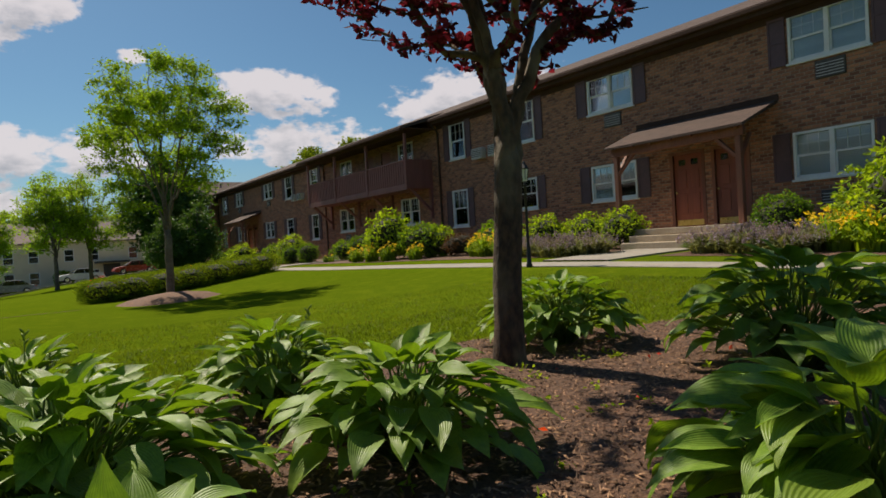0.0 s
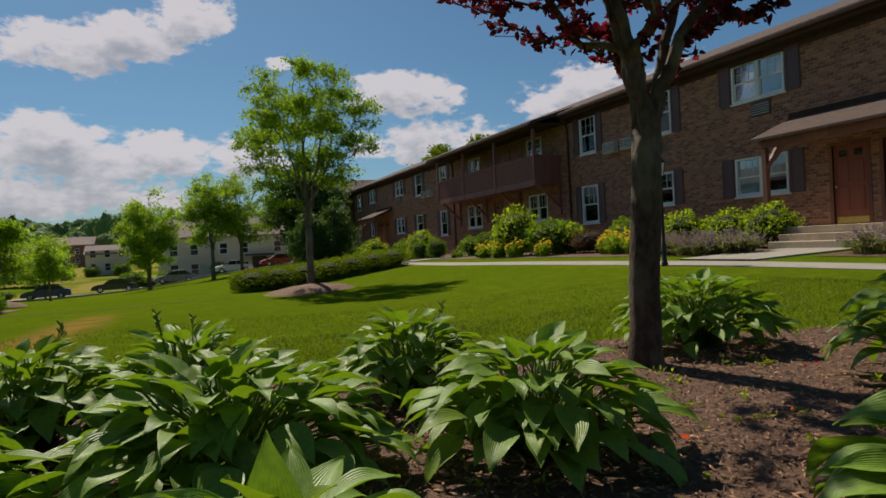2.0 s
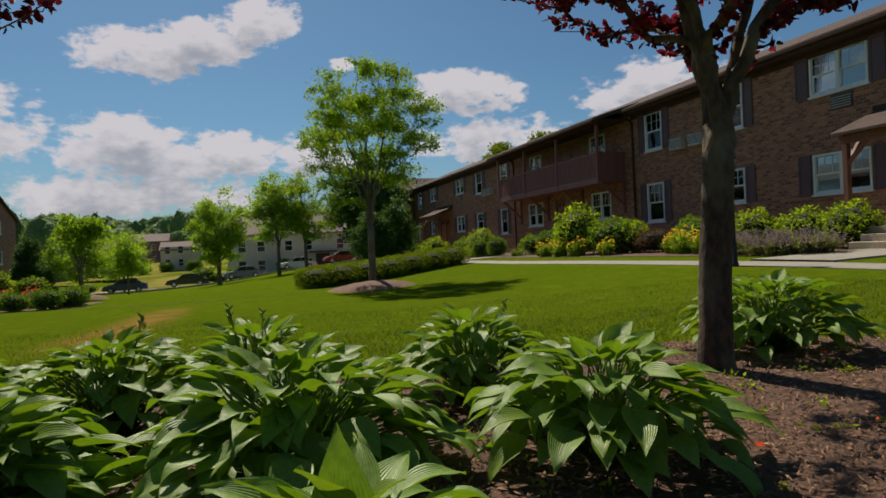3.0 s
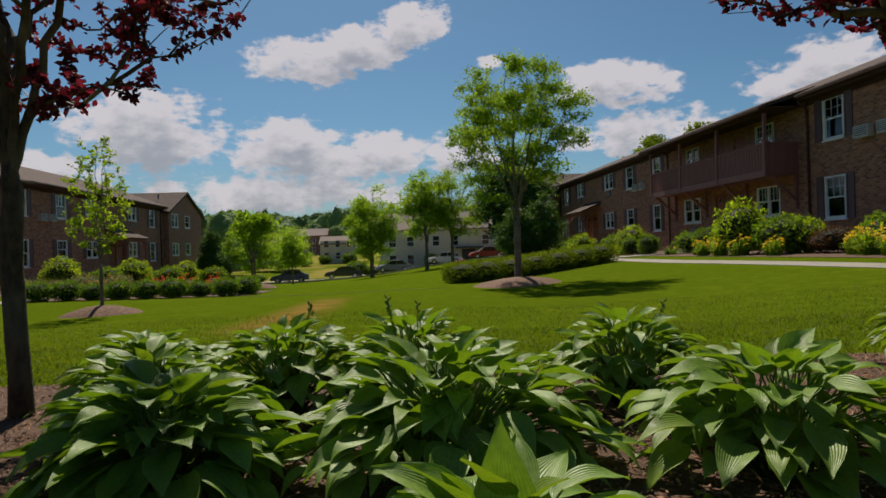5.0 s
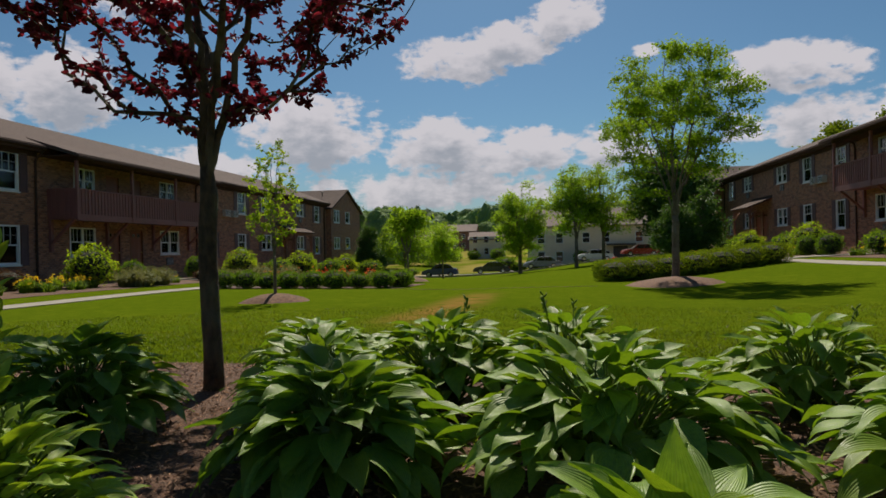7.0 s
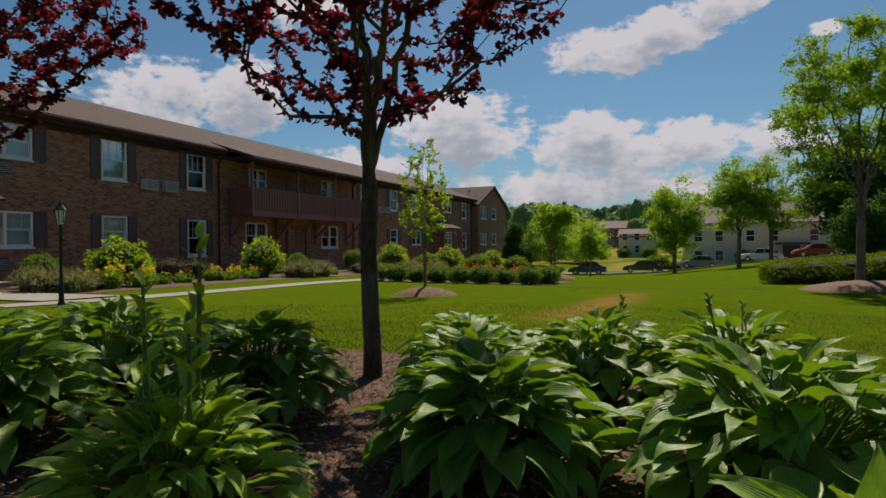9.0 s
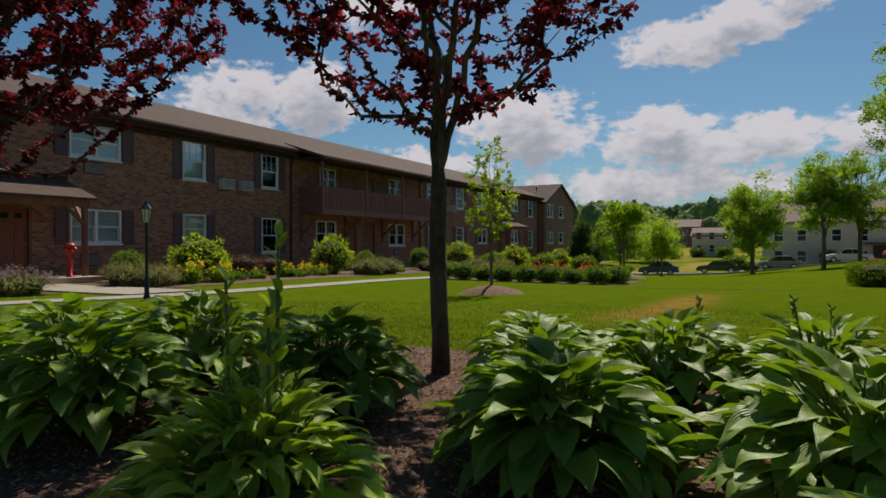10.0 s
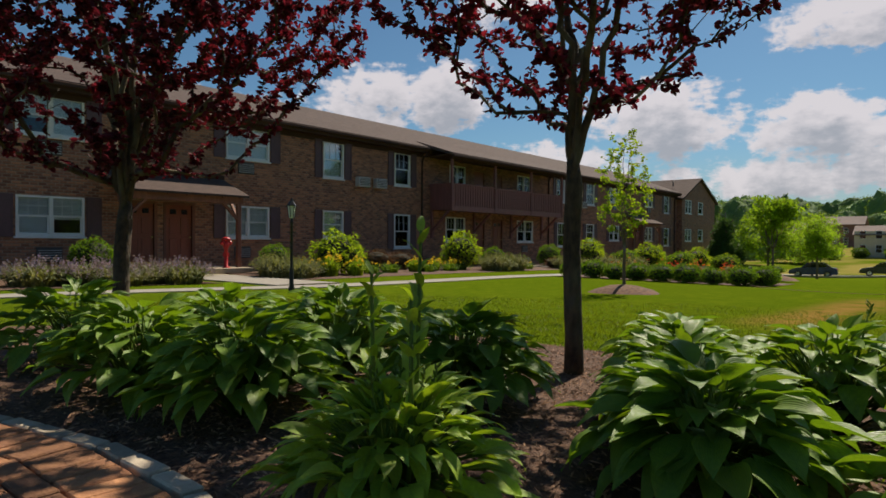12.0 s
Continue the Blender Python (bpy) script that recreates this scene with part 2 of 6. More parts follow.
TIMBER = surface("stained_timber", [(0.2, 0.075, 0.045), (0.27, 0.11, 0.065), (0.15, 0.055, 0.035)], 14.0, 0.7, bump=0.25, stretch=(1, 1, 0.12))
DOOR = surface("red_brown_door_paint", [(0.24, 0.065, 0.035), (0.3, 0.085, 0.048), (0.2, 0.055, 0.03)], 10.0, 0.5, bump=0.1, stretch=(1, 1, 0.15))
BRASS = surface("brass_kick_plate", [(0.6, 0.42, 0.14), (0.7, 0.52, 0.2)], 12.0, 0.35, metal=0.9)
FASCIA = surface("dark_brown_trim", [(0.065, 0.037, 0.028), (0.088, 0.05, 0.037), (0.052, 0.03, 0.024)], 6.0, 0.88, bump=0.1, gloss=0.15)
WHITE = surface("white_vinyl", [(0.74, 0.74, 0.72), (0.8, 0.8, 0.79), (0.66, 0.65, 0.62)], 12.0, 0.5)
BLIND = surface("pale_blind", [(0.66, 0.68, 0.7), (0.76, 0.78, 0.79), (0.56, 0.58, 0.6)], 5.0, 0.8, stretch=(1, 1, 6))
# room walls and floors, with the indoor shade put into their dark colour
DARK_ROOM = surface("shaded_room_grey", [(0.035, 0.037, 0.04), (0.06, 0.06, 0.065), (0.1, 0.1, 0.1)], 2.0, 0.9)
GLASS = pane_glass("window_glass")
GREY_METAL = surface("grey_painted_metal", [(0.5, 0.49, 0.47), (0.58, 0.57, 0.55), (0.42, 0.41, 0.39)], 9.0, 0.55)
DARK_METAL = surface("dark_grille", [(0.05, 0.045, 0.042), (0.08, 0.07, 0.066)], 9.0, 0.6)
CONCRETE = surface("pale_concrete", [(0.29, 0.26, 0.215), (0.37, 0.33, 0.275), (0.25, 0.225, 0.185)], 22.0, 0.9, bump=0.35, bump_scale=80)
STEP = surface("tan_concrete", [(0.4, 0.32, 0.22), (0.5, 0.41, 0.3), (0.34, 0.27, 0.19)], 20.0, 0.9, bump=0.3)
ASPHALT = surface("grey_asphalt", [(0.16, 0.16, 0.16), (0.22, 0.22, 0.215), (0.13, 0.13, 0.13)], 20.0, 0.92, bump=0.3)
BLACK_IRON = surface("black_cast_iron", [(0.012, 0.012, 0.012), (0.025, 0.025, 0.024)], 18.0, 0.45, metal=0.3)
LANTERN = surface("milky_lantern_glass", [(0.6, 0.6, 0.56), (0.7, 0.7, 0.66)], 6.0, 0.3)
RED = surface("red_enamel", [(0.5, 0.02, 0.02), (0.62, 0.035, 0.03), (0.4, 0.015, 0.015)], 12.0, 0.4)
PAVER = surface("clay_paver", [(0.3, 0.13, 0.06), (0.42, 0.2, 0.09), (0.22, 0.1, 0.055)], 18.0, 0.85, bump=0.6, bump_scale=60, vary=0.35)
EDGE_STONE = surface("pale_edging_stone", [(0.46, 0.38, 0.28), (0.6, 0.51, 0.38), (0.36, 0.29, 0.2)], 20.0, 0.9, bump=0.5, vary=0.18)
PLUM_BARK = surface("plum_bark", [(0.032, 0.021, 0.013), (0.1, 0.064, 0.038), (0.3, 0.265, 0.17)], 30.0, 0.92, bump=1.0, bump_scale=35, large=0.5, stretch=(1, 1, 0.55))
TREE_BARK = surface("grey_brown_bark", [(0.1, 0.075, 0.055), (0.18, 0.14, 0.105), (0.24, 0.2, 0.16)], 22.0, 0.92, bump=0.8)
PLUM_LEAF = surface("purple_plum_leaf", [(0.06, 0.016, 0.028), (0.105, 0.018, 0.032), (0.21, 0.018, 0.034)], 2.4, 0.62, through_light=0.36, tint=(1.9, 0.9, 0.9), island=0.6)
LOCUST_LEAF = surface("bright_tree_leaf", [(0.13, 0.23, 0.02), (0.185, 0.31, 0.026), (0.21, 0.325, 0.034)], 1.2, 0.6, through_light=0.55, island=0.3)
PEAR_LEAF = surface("mid_green_leaf", [(0.15, 0.26, 0.03), (0.21, 0.34, 0.038), (0.24, 0.36, 0.045)], 0.8, 0.5, through_light=0.62, island=0.3)
DARK_HEDGE_LEAF = surface("dark_hedge_leaf", [(0.1, 0.16, 0.016), (0.155, 0.225, 0.022), (0.175, 0.235, 0.028)], 3.0, 0.9, gloss=0.1, through_light=0.35, island=0.35)
DARK_LEAF = surface("dark_evergreen_leaf", [(0.042, 0.1, 0.026), (0.07, 0.145, 0.034), (0.085, 0.165, 0.036)], 1.6, 0.55, through_light=0.3, island=0.3)
BOX_LEAF = surface("clipped_shrub_leaf", [(0.07, 0.15, 0.014), (0.13, 0.23, 0.022), (0.16, 0.25, 0.03)], 3.0, 0.8, through_light=0.42, island=0.35)
LIME_LEAF = surface("lime_shrub_leaf", [(0.16, 0.26, 0.018), (0.24, 0.35, 0.028), (0.27, 0.36, 0.035)], 3.0, 0.8, through_light=0.5, island=0.3)
BROWN_LEAF = surface("barberry_leaf", [(0.07, 0.035, 0.022), (0.11, 0.055, 0.03), (0.09, 0.08, 0.03)], 3.0, 0.6, through_light=0.25, island=0.35)
SAGE_LEAF = surface("sage_stem", [(0.13, 0.155, 0.075), (0.2, 0.22, 0.11), (0.23, 0.23, 0.14)], 3.0, 0.7, through_light=0.35, island=0.25)
LILAC = surface("lilac_flower", [(0.24, 0.18, 0.34), (0.34, 0.26, 0.42), (0.3, 0.26, 0.34)], 5.0, 0.7, through_light=0.25, island=0.3)
YELLOW = surface("yellow_petal", [(0.7, 0.5, 0.03), (0.78, 0.6, 0.05)], 4.0, 0.6, through_light=0.3, island=0.15)
ORANGE = surface("orange_petal", [(0.42, 0.15, 0.03), (0.52, 0.22, 0.05)], 4.0, 0.6, through_light=0.3, island=0.2)
SCARLET = surface("scarlet_petal", [(0.6, 0.05, 0.03), (0.7, 0.09, 0.05)], 4.0, 0.6, through_light=0.3, island=0.2)
CORE_SHADE = surface("shrub_core_shade", [(0.02, 0.022, 0.01), (0.035, 0.035, 0.016)], 12.0, 0.9)
HOSTA = hosta_material("hosta_leaf", (0.125, 0.23, 0.022), (0.19, 0.31, 0.034))
HOSTA_DARK = hosta_material("deep_green_hosta_leaf", (0.11, 0.21, 0.022), (0.165, 0.28, 0.03))
LILY_LEAF = hosta_material("pale_narrow_leaf", (0.24, 0.36, 0.034), (0.32, 0.46, 0.05))
STALK = surface("green_stalk", [(0.1, 0.17, 0.022), (0.14, 0.22, 0.03), (0.15, 0.21, 0.045)], 14.0, 0.5, through_light=0.2)
CREAM_WALL = surface("cream_siding", [(0.66, 0.57, 0.43), (0.72, 0.63, 0.48), (0.6, 0.51, 0.39)], 1.5, 0.85, bump=0.1)
FAR_BRICK = surface("far_red_brick", [(0.22, 0.11, 0.09), (0.28, 0.15, 0.12), (0.18, 0.09, 0.075)], 2.0, 0.9)
FAR_ROOF = surface("far_grey_brown_roof", [(0.21, 0.155, 0.135), (0.27, 0.2, 0.17), (0.17, 0.13, 0.115)], 1.2, 0.95)
FOREST = surface("far_wood_leaf", [(0.12, 0.205, 0.075), (0.175, 0.275, 0.09), (0.14, 0.23, 0.09)], 0.5, 0.8, through_light=0.2, island=0.3)
TYRE = surface("black_tyre_rubber", [(0.015, 0.015, 0.015), (0.03, 0.03, 0.03)], 20.0, 0.85)
CAR_GLASS = surface("tinted_car_glass", [(0.012, 0.015, 0.018), (0.02, 0.024, 0.028)], 3.0, 0.06, gloss=0.7)
CHROME = surface("silver_rim", [(0.5, 0.5, 0.5), (0.6, 0.6, 0.6)], 6.0, 0.3, metal=0.8)
TAIL = surface("red_lamp_plastic", [(0.4, 0.01, 0.01), (0.5, 0.02, 0.02)], 6.0, 0.2)

# ---- building helpers ----


def part(name, bm, material, parent=None, label="", smooth=False):
    """Links a bmesh as one mesh object under a thing or a part."""
    mesh = bpy.data.meshes.new(name)
    bm.to_mesh(mesh)
    bm.free()
    if smooth:
        mesh.polygons.foreach_set("use_smooth", [True] * len(mesh.polygons))
    mesh.materials.append(material)
    ob = new(name, mesh)
    ob.parent = parent
    return tagged(ob, label) if label else ob


def raw(name, verts, faces, material, parent=None, label="", smooth=False):
    mesh = bpy.data.meshes.new(name)
    mesh.from_pydata(verts, [], faces)
    if smooth:
        mesh.polygons.foreach_set("use_smooth", [True] * len(mesh.polygons))
    mesh.materials.append(material)
    ob = new(name, mesh)
    ob.parent = parent
    return tagged(ob, label) if label else ob


def thing(name, m, label, category, group="", kind=""):
    ob = new(name)
    ob.empty_display_size = 0.2
    ob.matrix_basis = m
    return tagged(ob, label, category, group, kind)


def boxes(*spans, bevel=0.0):
    """One bmesh of boxes given as x0, x1, y0, y1, z0, z1."""
    bm = bmesh.new()
    for x0, x1, y0, y1, z0, z1 in spans:
        x0, x1, y0, y1, z0, z1 = min(x0, x1), max(x0, x1), min(y0, y1), max(y0, y1), min(z0, z1), max(z0, z1)
        v = [bm.verts.new((x, y, z)) for x in (x0, x1) for y in (y0, y1) for z in (z0, z1)]
        for i in ((0, 1, 3, 2), (4, 6, 7, 5), (0, 4, 5, 1), (2, 3, 7, 6), (0, 2, 6, 4), (1, 5, 7, 3)):
            bm.faces.new([v[k] for k in i])
    if bevel:
        bmesh.ops.bevel(bm, geom=bm.edges[:], offset=bevel, segments=1, affect="EDGES")
    return bm


def prism(outline, along, lo, hi):
    """A bmesh: a closed outline of (a, b) drawn out along an axis; the outline's axes follow it in x, y, z order."""
    bm = bmesh.new()
    put = {"x": lambda a, b, c: (c, a, b), "y": lambda a, b, c: (a, c, b), "z": lambda a, b, c: (a, b, c)}[along]
    ends = [[bm.verts.new(put(a, b, c)) for a, b in outline] for c in (lo, hi)]
    bm.faces.new(ends[0]), bm.faces.new(ends[1][::-1])
    for i in range(len(outline)):
        j = (i + 1) % len(outline)
        bm.faces.new((ends[0][i], ends[1][i], ends[1][j], ends[0][j]))
    bmesh.ops.recalc_face_normals(bm, faces=bm.faces[:])
    return bm


def beam(a, b, width, depth):
    """A bmesh: a square timber from a to b."""
    a, b = Vector(a), Vector(b)
    m = Matrix.Translation((a + b) / 2) @ (b - a).to_track_quat("Z", "X").to_matrix().to_4x4()
    h = (b - a).length / 2
    bm = boxes((-width / 2, width / 2, -depth / 2, depth / 2, -h, h), bevel=min(width, depth) * 0.08)
    bm.transform(m)
    return bm


def tube(lines, sides=7):
    """Vertices and faces of round, tapering lines: each a list of points and a list of radii."""
    verts, faces = [], []
    for points, radii in lines:
        points = [Vector(p) for p in points]
        base = len(verts)
        for i, p in enumerate(points):
            d = (points[min(i + 1, len(points) - 1)] - points[max(i - 1, 0)]).normalized()
            side = d.cross(Vector((0.31, 0.95, 0.05)) if abs(d.y) < 0.8 else Vector((1, 0, 0))).normalized()
            other = d.cross(side)
            for k in range(sides):
                a = 2 * math.pi * k / sides
                verts.append(p + (side * math.cos(a) + other * math.sin(a)) * radii[i])
        for i in range(len(points) - 1):
            for k in range(sides):
                j = (k + 1) % sides
                faces.append((base + i * sides + k, base + i * sides + j, base + (i + 1) * sides + j, base + (i + 1) * sides + k))
        faces.append(tuple(base + k for k in range(sides))[::-1])
        faces.append(tuple(base + (len(points) - 1) * sides + k for k in range(sides)))
    return [tuple(v) for v in verts], faces


def lathe(profile, sides=16):
    """A bmesh turned from (radius, z) rows."""
    bm = bmesh.new()
    rings = [[bm.verts.new((r * math.cos(2 * math.pi * k / sides), r * math.sin(2 * math.pi * k / sides), z)) for k in range(sides)] for r, z in profile]
    for a, b in zip(rings, rings[1:]):
        for k in range(sides):
            bm.faces.new((a[k], a[(k + 1) % sides], b[(k + 1) % sides], b[k]))
    bm.faces.new(rings[0][::-1]), bm.faces.new(rings[-1])
    return bm


# ---- ground ----
GROUND_X = [-20.0, -11.0, -4.0, 0.0, 4.0, 9.5, 16.0]
GROUND_Y = [-12.0, 4.0, 10.0, 20.0, 36.0, 55.0, 66.0, 76.0, 100.0]
GROUND_Z = [
    (-0.20, -0.25, -0.30, -0.40, -0.60, -1.20, -2.20, -2.70, -3.4),
    (-0.10, -0.15, -0.30, -0.42, -0.85, -1.90, -2.50, -2.75, -3.4),
    (0.00, 0.00, -0.20, -0.47, -1.05, -1.90, -2.30, -2.40, -3.3),
    (0.00, 0.00, -0.16, -0.42, -0.85, -1.50, -1.85, -2.05, -3.1),
    (0.00, 0.00, -0.18, -0.38, -0.64, -1.05, -1.35, -1.50, -2.9),
    (0.10, 0.12, 0.18, 0.10, -0.10, -0.45, -0.80, -1.00, -2.6),
    (0.25, 0.28, 0.30, 0.28, 0.15, -0.05, -0.35, -0.40, -2.4),
]


def ground_z(x, y):
    def cell(stops, v):
        v = min(max(v, stops[0]), stops[-1])
        i = next(k for k in range(len(stops) - 1) if v <= stops[k + 1])
        f = (v - stops[i]) / (stops[i + 1] - stops[i])
        return i, f
    i, f = cell(GROUND_X, x)
    j, g = cell(GROUND_Y, y)
    def cubic(p0, p1, p2, p3, t):
        return p1 + 0.5 * t * (p2 - p0 + t * (2 * p0 - 5 * p1 + 4 * p2 - p3 + t * (3 * (p1 - p2) + p3 - p0)))
    rows = []
    for a in range(i - 1, i + 3):
        r = GROUND_Z[min(max(a, 0), 6)]
        q = [r[min(max(b, 0), 8)] for b in range(j - 1, j + 3)]
        rows.append(cubic(*q, g))
    return cubic(*rows, f) + 0.03 * min(max(0.0, y - 100.0), 300.0)


def on(x, y, rz=0.0, size=1.0, up=0.0):
    """A pose on the ground."""
    return pose(x, y, ground_z(x, y) + up, 0, 0, rz) @ Matrix.Diagonal((size, size, size, 1))


def sheet(xs, ys, lift=0.0):
    verts = [(x, y, ground_z(x, y) + lift) for x in xs for y in ys]
    w = len(ys)
    faces = [(i * w + j, (i + 1) * w + j, (i + 1) * w + j + 1, i * w + j + 1) for i in range(len(xs) - 1) for j in range(w - 1)]
    return verts, faces


xs = [-900, -400, -180, -90, -50, -34] + [-24 + 0.75 * k for k in range(59)] + [30, 50, 90, 180, 400, 900]
ys = [-700, -250, -90, -40, -22] + [-12 + 0.8 * k for k in range(112)] + [82, 88, 94, 100, 140, 220, 380, 800, 2000]
tagged(raw("ground", *sheet(xs, ys), LAWN, smooth=True), "mown green lawn falling gently towards the parking", "lawn", kind="structure")


def strip(points, width, lift, name, material, label, category, thick=0.1):
    """A path of even width laid on the ground, with slab edges."""
    verts, faces = [], []
    pts = []
    for (x0, y0), (x1, y1) in zip(points, points[1:]):
        k = max(1, int(math.hypot(x1 - x0, y1 - y0) / 0.8))
        pts += [(x0 + (x1 - x0) * i / k, y0 + (y1 - y0) * i / k) for i in range(k)]
    pts.append(points[-1])
    for i, (x, y) in enumerate(pts):
        a, b = pts[max(i - 1, 0)], pts[min(i + 1, len(pts) - 1)]
        d = Vector((b[0] - a[0], b[1] - a[1], 0)).normalized()
        s = Vector((d.y, -d.x, 0)) * width / 2
        for sx, top in ((-1, 0), (-1, 1), (1, 1), (1, 0)):
            px, py = x + s.x * sx, y + s.y * sx
            verts.append((px, py, ground_z(px, py) + (lift if top else lift - thick)))
    for i in range(len(pts) - 1):
        for k in range(3):
            faces.append((4 * i + k, 4 * i + k + 1, 4 * i + k + 5, 4 * i + k + 4))
    return tagged(raw(name, verts, faces, material), label, category, kind="structure")


strip([(9.6, -6), (9.6, 6), (9.4, 12), (9.3, 20), (9.6, 30), (9.9, 44), (10.2, 58)], 0.85, 0.012, "pavement", CONCRETE, "pale concrete footpath through the lawn", "path")
strip([(10.1, 9.6), (13.6, 9.6)], 1.9, 0.034, "pavement_walk", CONCRETE, "pale concrete walk to the porch steps", "path")
strip([(9.9, 28.2), (13.6, 28.2)], 1.5, 0.034, "pavement_walk", CONCRETE, "pale concrete walk to the balcony doors", "path")
strip([(-12.6, -6), (-12.4, 2), (-11.8, 8), (-11.4, 14), (-11.2, 22), (-11.4, 32), (-12.0, 46), (-12.5, 58)], 0.95, 0.02, "pavement", CONCRETE, "pale concrete footpath beside the flower beds", "path")
strip([(-12.3, 9.9), (-17.2, 9.9)], 1.9, 0.034, "pavement_walk", CONCRETE, "pale concrete walk to the porch step", "path")
strip([(-11.9, 28.4), (-17.6, 28.4)], 1.5, 0.034, "pavement_walk", CONCRETE, "pale concrete walk to the balcony doors", "path")

# the shadow line of a low edge in the lawn, laid as a dark strip
strip([(-4.6, 19.0), (-3.2, 17.6), (-1.9, 17.0), (0.3, 17.6), (1.6, 18.1)], 0.07, 0.006, "ground_seam", MULCH, "narrow dark mulch-coloured strip standing for an edge shadow across the lawn", "lawn edge", 0.03)

# the road with parked cars, and its kerb
strip([(-60, 74.5), (-24, 74.5), (-12, 74.6), (0, 75), (12, 75.6), (24, 76), (60, 76)], 7.0, 0.05, "road", ASPHALT, "grey asphalt road along the foot of the lawn", "road", 0.2)
strip([(-60, 70.8), (-24, 70.8), (-12, 70.9), (0, 71.3), (12, 71.9), (24, 72.3), (60, 72.3)], 0.3, 0.16, "kerb", CONCRETE, "pale concrete kerb beside the road", "kerb", 0.3)
strip([(4, 80), (9, 92), (12, 108)], 3.0, 0.05, "road_side", CONCRETE, "pale concrete drive beyond the parking", "road")
strip([(-16, 78), (-4, 96), (-2, 120)], 2.2, 0.05, "road_side", CONCRETE, "pale footpath through the dry meadow", "path")

# ---- the two brick apartment buildings ----
DEPTH = 9.6
EAVE, RIDGE, SLOPE = 5.3, 7.2, 0.385
#         from, to, sill, head, double, second sash high
OPENINGS = [
    (6.0, 7.75, 0.98, 2.12, True), (6.0, 7.75, 3.80, 4.95, True),
    (12.38, 14.16, 0.98, 2.12, True), (12.38, 14.16, 3.80, 4.95, True),
    (16.73, 17.82, 0.98, 2.12, False), (16.73, 17.82, 3.45, 4.95, False),
    (20.88, 21.94, 0.57, 2.12, False), (20.88, 21.94, 3.43, 4.95, False),
    (24.6, 26.2, 0.85, 2.12, True), (24.9, 26.2, 3.70, 4.75, True),
    (31.2, 32.95, 0.85, 2.12, True), (31.2, 32.6, 3.70, 4.75, True),
    (35.95, 37.0, 0.57, 2.12, False), (35.8, 36.9, 3.43, 4.95, False),
    (40.0, 41.2, 0.98, 2.12, False), (40.0, 41.2, 3.45, 4.95, False),
    (43.7, 45.4, 0.98, 2.12, True), (43.7, 45.4, 3.80, 4.95, True),
    (50.5, 52.1, 0.98, 2.12, True), (50.5, 52.1, 3.80, 4.95, True),
    (54.8, 56.0, 0.57, 2.12, False), (54.8, 56.0, 3.43, 4.95, False),
]
WING = [(58.8, 60.5, 0.98, 2.12, True), (58.8, 60.5, 3.55, 4.8, True), (62.5, 63.9, 0.98, 2.12, False), (62.5, 63.9, 3.6, 4.75, False)]
DOORS = [(8.93, 9.83), (10.22, 11.12), (27.0, 27.9), (28.75, 29.65), (47.3, 48.2), (48.7, 49.6)]
AIR = [(12.85, 3.28, False), (18.5, 3.2, True), (19.55, 3.2, True), (12.7, 0.25, False), (6.5, 3.28, False), (6.5, 0.25, False), (31.7, 0.25, False), (38.0, 3.2, True), (39.05, 3.2, True), (44.2, 3.28, False), (51.0, 3.28, False)]


def wall_with_holes(v0, v1, u0, u1, z0, z1, holes):
    """A bmesh: one closed wall between v0 and v1 with openings that go through it."""
    us = sorted({u0, u1, *[h[0] for h in holes], *[h[1] for h in holes]})
    zs = sorted({z0, z1, *[h[2] for h in holes], *[h[3] for h in holes]})
    bm = bmesh.new()
    made = {}

    def at(v, i, j):
        key = (v, i, j)
        if key not in made:
            made[key] = bm.verts.new((v, us[i], zs[j]))
        return made[key]

    def solid(i, j):
        if not (0 <= i < len(us) - 1 and 0 <= j < len(zs) - 1):
            return False
        u, z = (us[i] + us[i + 1]) / 2, (zs[j] + zs[j + 1]) / 2
        return not any(h[0] < u < h[1] and h[2] < z < h[3] for h in holes)

    for i in range(len(us) - 1):
        for j in range(len(zs) - 1):
            if not solid(i, j):
                continue
            for v in (v0, v1):
                bm.faces.new((at(v, i, j), at(v, i + 1, j), at(v, i + 1, j + 1), at(v, i, j + 1)))
            for di, dj, p, q in ((-1, 0, (i, j), (i, j + 1)), (1, 0, (i + 1, j), (i + 1, j + 1)), (0, -1, (i, j), (i + 1, j)), (0, 1, (i, j + 1), (i + 1, j + 1))):
                if not solid(i + di, j + dj):
                    bm.faces.new((at(v0, *p), at(v0, *q), at(v1, *q), at(v1, *p)))
    bmesh.ops.recalc_face_normals(bm, faces=bm.faces[:])
    return bm


